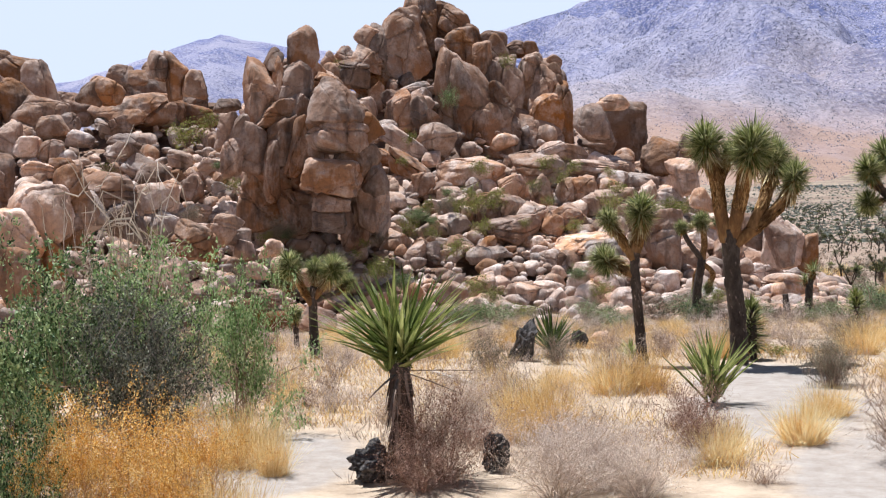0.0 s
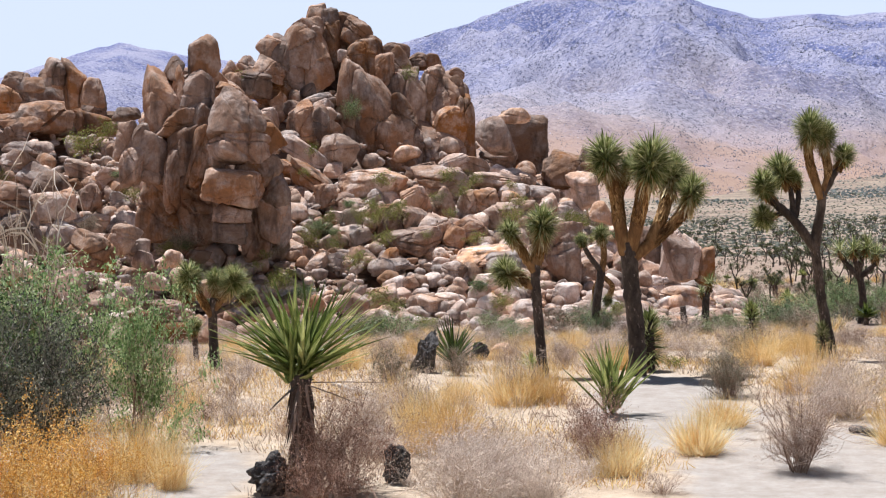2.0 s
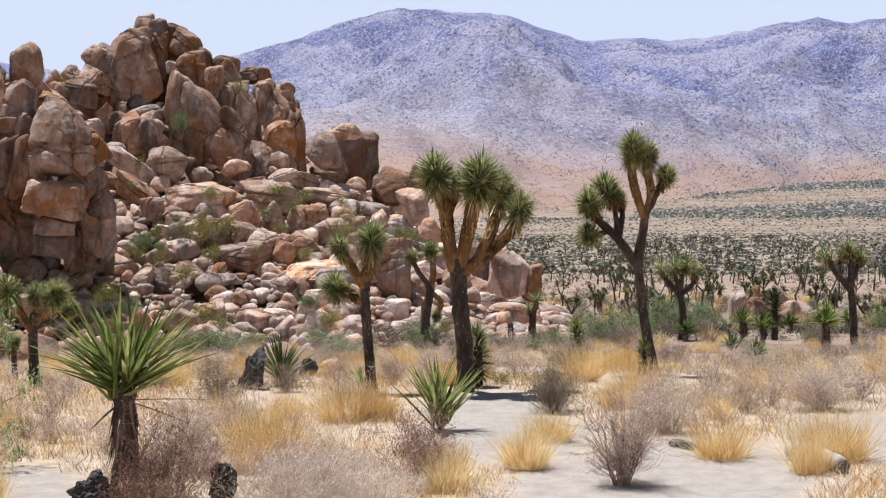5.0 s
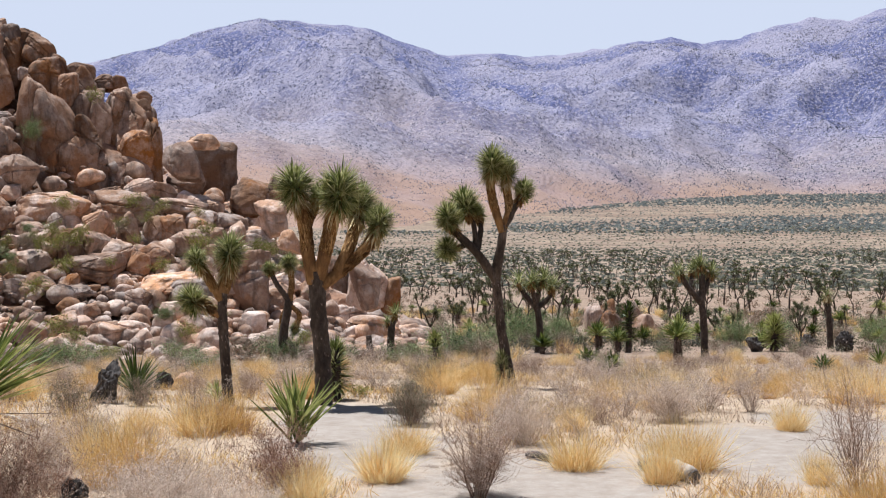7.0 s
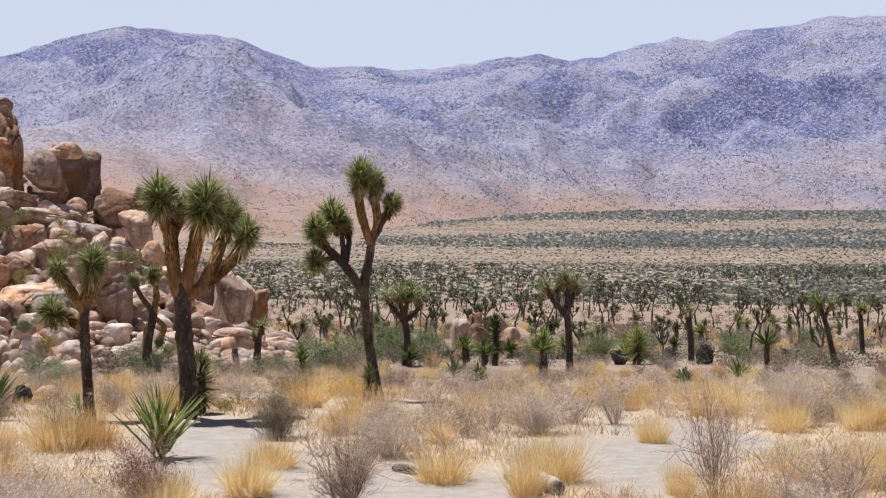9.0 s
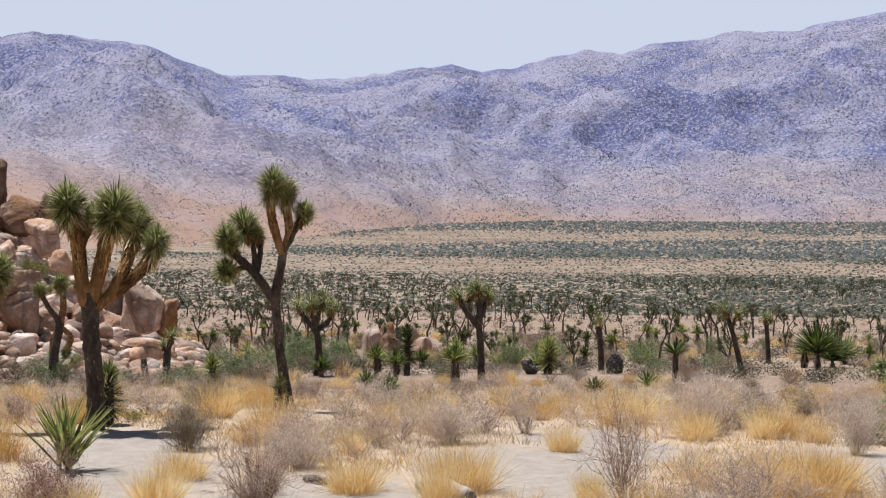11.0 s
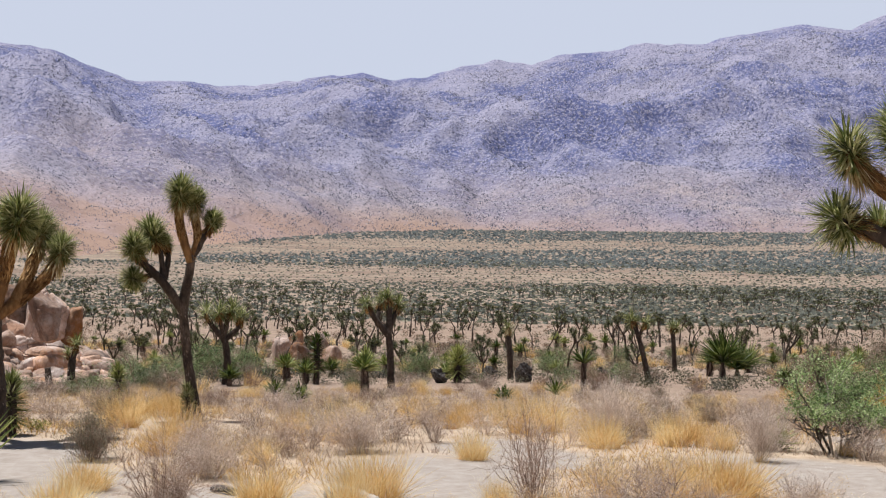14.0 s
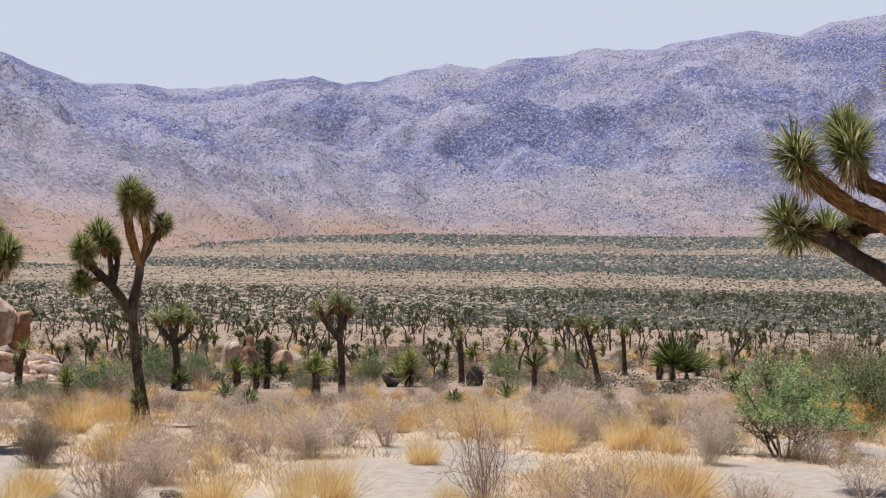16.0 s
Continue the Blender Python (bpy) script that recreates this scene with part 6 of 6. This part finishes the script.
for kind, x, y, w, h in (
        (GREENS[1], 9.42, 15.34, 0.95, 1.07), (GREENS[3], 9.92, 17.36, 1.05, 0.90), (OLIVES[0], 21.47, 40.68, 1.86, 1.93),
        (OLIVES[1], 25.29, 43.13, 2.42, 2.18), (RABBIT[1], 7.92, 13.32, 0.69, 0.60), (DENSE[1], 5.00, 14.14, 0.67, 0.60), (DENSE[0], 5.81, 12.19, 0.60, 0.55),
        (GREENS[0], 10.53, 50.50, 1.5, 1.1), (GREENS[3], 14.94, 61.52, 1.5, 0.9),
        (GREENS[1], 3.01, 52.77, 2.35, 1.22), (GREENS[2], 4.30, 52.88, 1.71, 1.11),
        (GREENS[0], 18.30, 59.49, 1.7, 0.9), (GREENS[3], -4.63, 40.31, 1.48, 0.66),
        (GREENS[1], -10.54, 37.57, 1.89, 0.47), (YGREEN[0], -0.95, 15.80, 0.32, 0.15),
        (GREENS[0], -0.96, 40.12, 1.13, 0.55), (YGREEN[1], -9.86, 41.07, 1.19, 0.48)):
    put_bush(kind, x, y, w, h, (x * 91) % 360)
for x, y, w, h in (
        (-3.92, 8.32, 0.63, 0.44), (-3.61, 8.13, 0.36, 0.39), (-2.90, 6.04, 0.46, 0.50), (-2.24, 9.95, 0.70, 0.41), (-2.33, 9.52, 0.44, 0.34),
        (-0.42, 9.83, 0.48, 0.29),
        (-0.42, 9.87, 0.52, 0.32), (0.98, 10.30, 0.63, 0.30), (1.78, 10.23, 0.80, 0.40),
        (1.51, 9.69, 0.44, 0.39), (3.14, 12.62, 0.47, 0.30), (2.60, 9.64, 0.36, 0.28),
        (4.07, 10.13, 0.75, 0.37), (4.61, 10.19, 0.81, 0.36), (3.64, 10.31, 0.44, 0.33),
        (4.46, 10.09, 0.98, 0.38), (-2.55, 10.36, 0.65, 0.39), (-2.14, 12.22, 0.75, 0.40),
        (-0.03, 20.98, 1.19, 0.42), (-0.93, 9.43, 0.42, 0.31), (3.95, 19.31, 0.96, 0.40),
        (-0.28, 11.03, 0.58, 0.27), (2.63, 17.38, 0.78, 0.39)):
    put_bush(GRASS[int(abs(x) * 10) % 4], x, y, w, h, (x * 77) % 360)

# the growth between the bare clearings
fill = random.Random(5)


FEET = [(0.92, 18.6, 0.8), (0.85, 17.3, 0.8), (0.77, 15.79, 0.75), (-2.16, 13.93, 0.6), (-1.19, 11.18, 0.5), (-0.99, 12.63, 0.5), (4.42, 26.44, 0.9), (2.56, 21.40, 0.9), (6.31, 23.18, 0.9), (9.52, 28.51, 0.9)]  # kept free before trunks and yuccas


def open_spot(x, y, extra=0.0):
    return all(math.hypot(x - cx, (y - cy) * 0.6) > cr for cx, cy, cr in FEET) and all(math.hypot(x - cx, (y - cy) * 0.5) > cr + extra for cx, cy, cr in CLEAR)


made = 0
while made < 330:
    a, d = fill.uniform(-28, 31), 8.5 + 36 * fill.random() ** 0.9
    x, y = d * math.sin(radians(a)), d * math.cos(radians(a))
    if not open_spot(x, y, 0.25) or (d > 41 and a < -2) or (d > 18 and in_the_way(x, y, 0.4)):
        continue
    k = fill.random()
    patch = noise.noise((x * 0.3, y * 0.3, 1))
    size = fill.uniform(0.25, 0.55)
    if k < 0.47 + 0.5 * patch:
        put_bush(fill.choice(GRASS), x, y, size * 1.25, size * 0.75, fill.uniform(0, 360))
    elif k < 0.8:
        put_bush(fill.choice(DRY), x, y, size * 1.5, size * 0.95, fill.uniform(0, 360))
    elif k < 0.95:
        put_bush(fill.choice(BROWN), x, y, size * 1.3, size * 0.8, fill.uniform(0, 360))
    else:
        put_bush(fill.choice(OLIVES), x, y, size * 1.5, size, fill.uniform(0, 360))
    made += 1

made = 0
while made < 400:
    a, d = fill.uniform(-28, 32), 8.5 + 32 * fill.random() ** 1.2
    x, y = d * math.sin(radians(a)), d * math.cos(radians(a))
    if not open_spot(x, y, 0.12):
        continue
    size = fill.uniform(0.18, 0.46)
    put_bush(fill.choice(LOW), x, y, size * 1.5, size * 0.8, fill.uniform(0, 360))
    made += 1

made = 0
while made < 130:  # more grass and round dry shrubs over the open flat
    a, d = fill.uniform(1, 32), 13 + 27 * fill.random()
    x, y = d * math.sin(radians(a)), d * math.cos(radians(a))
    if open_spot(x, y, 0.2):
        size = fill.uniform(0.3, 0.6)
        kind = fill.choice(GRASS) if made % 3 == 0 else fill.choice(BROWN + OLIVES[:1]) if made % 3 == 1 else fill.choice(DRY)
        put_bush(kind, x, y, size * 1.4, size * 0.8, fill.uniform(0, 360))
        made += 1

# green and yellow-green bushes in the rocks
def perched(x, y, z, w, h, kind=0):
    ob = put_bush((YGREEN + OLIVES[:1] + GREENS[:1])[kind], x, y, w, h, (x * 53) % 360)
    ob.location = (x * 0.968, y * 0.968, EYE[2] + (z - EYE[2]) * 0.968 - h * 0.5)
    return ob


perched(-24.99, 49.00, 4.58, 1.56, 1.00)
perched(-24.57, 50.32, 5.15, 1.09, 0.77, 1)
perched(-21.75, 46.13, 2.55, 0.74, 0.54)
perched(-19.18, 44.55, 0.92, 1.45, 0.87, 2)
perched(-17.26, 53.27, 4.32, 0.59, 0.54, 1)
perched(-16.43, 56.14, 6.09, 0.80, 0.84, 3)
perched(-14.51, 58.22, 7.67, 0.78, 0.58)
perched(-21.68, 57.02, 7.70, 0.64, 0.54)
perched(-15.56, 47.52, 0.90, 0.89, 0.69)
perched(-15.23, 48.67, 1.60, 0.70, 0.54, 1)
perched(-12.76, 49.38, 1.95, 0.70, 0.45)
perched(-9.70, 48.34, 0.80, 0.83, 0.48, 1)
perched(-13.93, 48.54, 1.53, 0.81, 0.61)
perched(-11.22, 42.55, -1.21, 0.89, 0.43)
perched(-9.89, 41.33, -1.78, 0.68, 0.51, 1)
perched(-26.13, 44.96, 3.24, 0.71, 0.55, 1)
for k in range(70):
    a, d = fill.uniform(-30, -5), fill.uniform(44, 55)
    w = fill.uniform(0.45, 1.0)
    perched(d * math.sin(radians(a)), d * math.cos(radians(a)), heap(a, d) + 0.35, w, w * 0.65, (0, 1, 0, 1, 3, 2)[k % 6])

# low green growth along the foot of the boulders
for k in range(44):
    a, d = fill.uniform(-21, -1), fill.uniform(36.5, 41.5)
    w = fill.uniform(0.5, 1.3)
    put_bush(fill.choice(FAR_BUSH[2:6] + [FAR_BUSH[0]]), d * math.sin(radians(a)), d * math.cos(radians(a)), w * 1.3, w * 0.6, fill.uniform(0, 360))

# dry stubble between the bushes
srng = np.random.default_rng(3)


def stubble(name, n, mat, low, high, seed, label):
    """Short stalks in patches over the soil, none in the clearings."""
    spots = []
    while len(spots) < n:
        a, d = radians(srng.uniform(-30, 33)), 8.6 + 33 * srng.random() ** 1.2
        x, y = d * math.sin(a), d * math.cos(a)
        if noise.noise((x * 0.5, y * 0.5, seed)) > -0.12 and open_spot(x, y, 0.05 * srng.normal()):
            spots.append((x, y, lie(x, y) - 0.01))
    o = np.repeat(np.array(spots), 6, axis=0) + srng.normal(size=(n * 6, 3)) * (0.05, 0.05, 0)
    d = srng.normal(size=(n * 6, 3)) * (0.5, 0.5, 0.1) + (0, 0, 1)
    L = srng.uniform(low, high, (n * 6, 1))
    s = np.cross(d, srng.normal(size=(n * 6, 3)))
    s *= 0.0035 / (np.linalg.norm(s, axis=1)[:, None] + 1e-9)
    soup = Soup()
    soup.quads(np.stack([o - s, o + s, o + d * L + s * 0.3, o + d * L - s * 0.3], 1))
    tagged(new(name, soup.mesh(name, mat)), label, "grass", kind="stuff")


stubble("dry_stubble", 12000, STRAW, 0.03, 0.12, 9, "short dry straw stubble on sand")
stubble("grey_stubble", 9000, PALETWIG, 0.03, 0.12, 14, "short grey dry stalks on sand")
stubble("brown_stubble", 2000, BROWNTWIG, 0.03, 0.1, 19, "short brown dead stalks on sand")


# ---- stumps, logs and loose stones ----
def stump(x, y, w, h, seed, label, mat=CHARRED, lean=0.0):
    bm_me = rock_shape("stump", seed, 5, 3.0, 8, 0.5, 0.2, mat)
    ob = new("charred_stump", bm_me)
    ob.matrix_basis = pose(x, y, lie(x, y) + h * 0.42, 0, lean, seed * 31) @ Matrix.Diagonal((w * 0.55, w * 0.5, h * 0.55, 1))
    return tagged(ob, label, "stump", "charred stumps")


stump(-2.26, 8.56, 0.18, 0.26, 601, "blackened weathered stump on sand")
stump(-2.93, 8.13, 0.34, 0.26, 602, "dark hollow stump at the yucca's foot")
stump(-3.62, 15.21, 0.28, 0.49, 603, "grey-black charred stump beside a yucca", lean=16)
stump(-3.85, 19.26, 0.25, 0.28, 604, "small charred stump beside a yucca")
stump(13.23, 46.08, 0.54, 0.74, 605, "dark charred stump in dry grass")
stump(14.80, 42.09, 0.65, 0.72, 606, "grey charred stump in dry grass")
stump(10.18, 45.73, 0.57, 0.53, 608, "dark weathered stump among yuccas")
stump(11.81, 45.22, 0.57, 0.64, 609, "dark weathered stump behind a yucca", lean=8)
stump(-3.22, 12.26, 0.18, 0.18, 607, "dark knotted stump in dry shrubs")


def stone(x, y, w, h, k, label):
    ob = new("boulder", MID[k])
    ob.matrix_basis = pose(x, y, lie(x, y) + h * 0.25, 0, 0, k * 40) @ Matrix.Diagonal((w * 0.55, w * 0.5, h * 0.6, 1))
    return tagged(ob, label, "boulder", "loose boulders")


stone(-4.17, 22.01, 0.54, 0.27, 1, "pale rounded boulder in dry grass")
for x, y, w, h, me in (
        (7.30, 67.89, 0.83, 1.54, BOX[0]), (8.12, 70.70, 1.03, 1.72, ROUND[1]), (7.70, 64.81, 0.90, 1.24, ROUND[4]),
        (7.78, 62.52, 0.71, 1.15, BOX[3]), (9.78, 73.81, 1.20, 1.62, BOX[2]), (9.69, 68.09, 1.22, 1.06, ROUND[2]),
        (9.30, 73.78, 0.78, 1.20, ROUND[6])):
    ob = new("boulder", me)
    ob.matrix_basis = pose(x, y, lie(x, y) + h * 0.42, 0, 0, x * 47 % 360) @ Matrix.Diagonal((w * 0.55, w * 0.5, h * 0.6, 1))
    tagged(ob, "weathered tan boulder in a group on the flat", "boulder", "boulders on the flat")
stone(2.85, 66.41, 1.34, 0.48, 5, "pale low boulder by green bushes")


def log(p0, p1, r, mat, label):
    """A fallen stem lying on the ground between two spots."""
    mid = [(p0[i] + p1[i]) / 2 for i in range(2)]
    pts = [(q[0], q[1], lie(q[0], q[1]) + r * 0.8) for q in (p0, mid, p1)]
    pts[1] = (pts[1][0], pts[1][1], pts[1][2] + r * 0.6)
    return tagged(new("fallen_log", limb_mesh("fallen_log", pts, r, r * 0.85, mat, 9, 0.05, 0.3)), label, "log", "fallen wood")


hollow_log = log((1.48, 10.27), (1.73, 9.67), 0.062, BLEACHED, "bleached hollow fallen branch on sand")
# no real bore: a closed dark cap stands for the shade inside the hollow
hole = Soup()
tube(hole, [(1.734, 9.666, lie(1.73, 9.67) + 0.05), (1.746, 9.646, lie(1.73, 9.67) + 0.05)], [0.05, 0.043], 9, cap=True)
part("hollow_end", hole.mesh("hollow_end", CHARRED), hollow_log, "dark cap painted as the shaded hollow")
log((-4.28, 13.67), (-3.25, 12.19), 0.02, BLEACHED, "grey fallen branch in dry shrubs")
log((0.66, 10.83), (0.82, 10.62), 0.03, CHARRED, "dark fallen branch on sand")
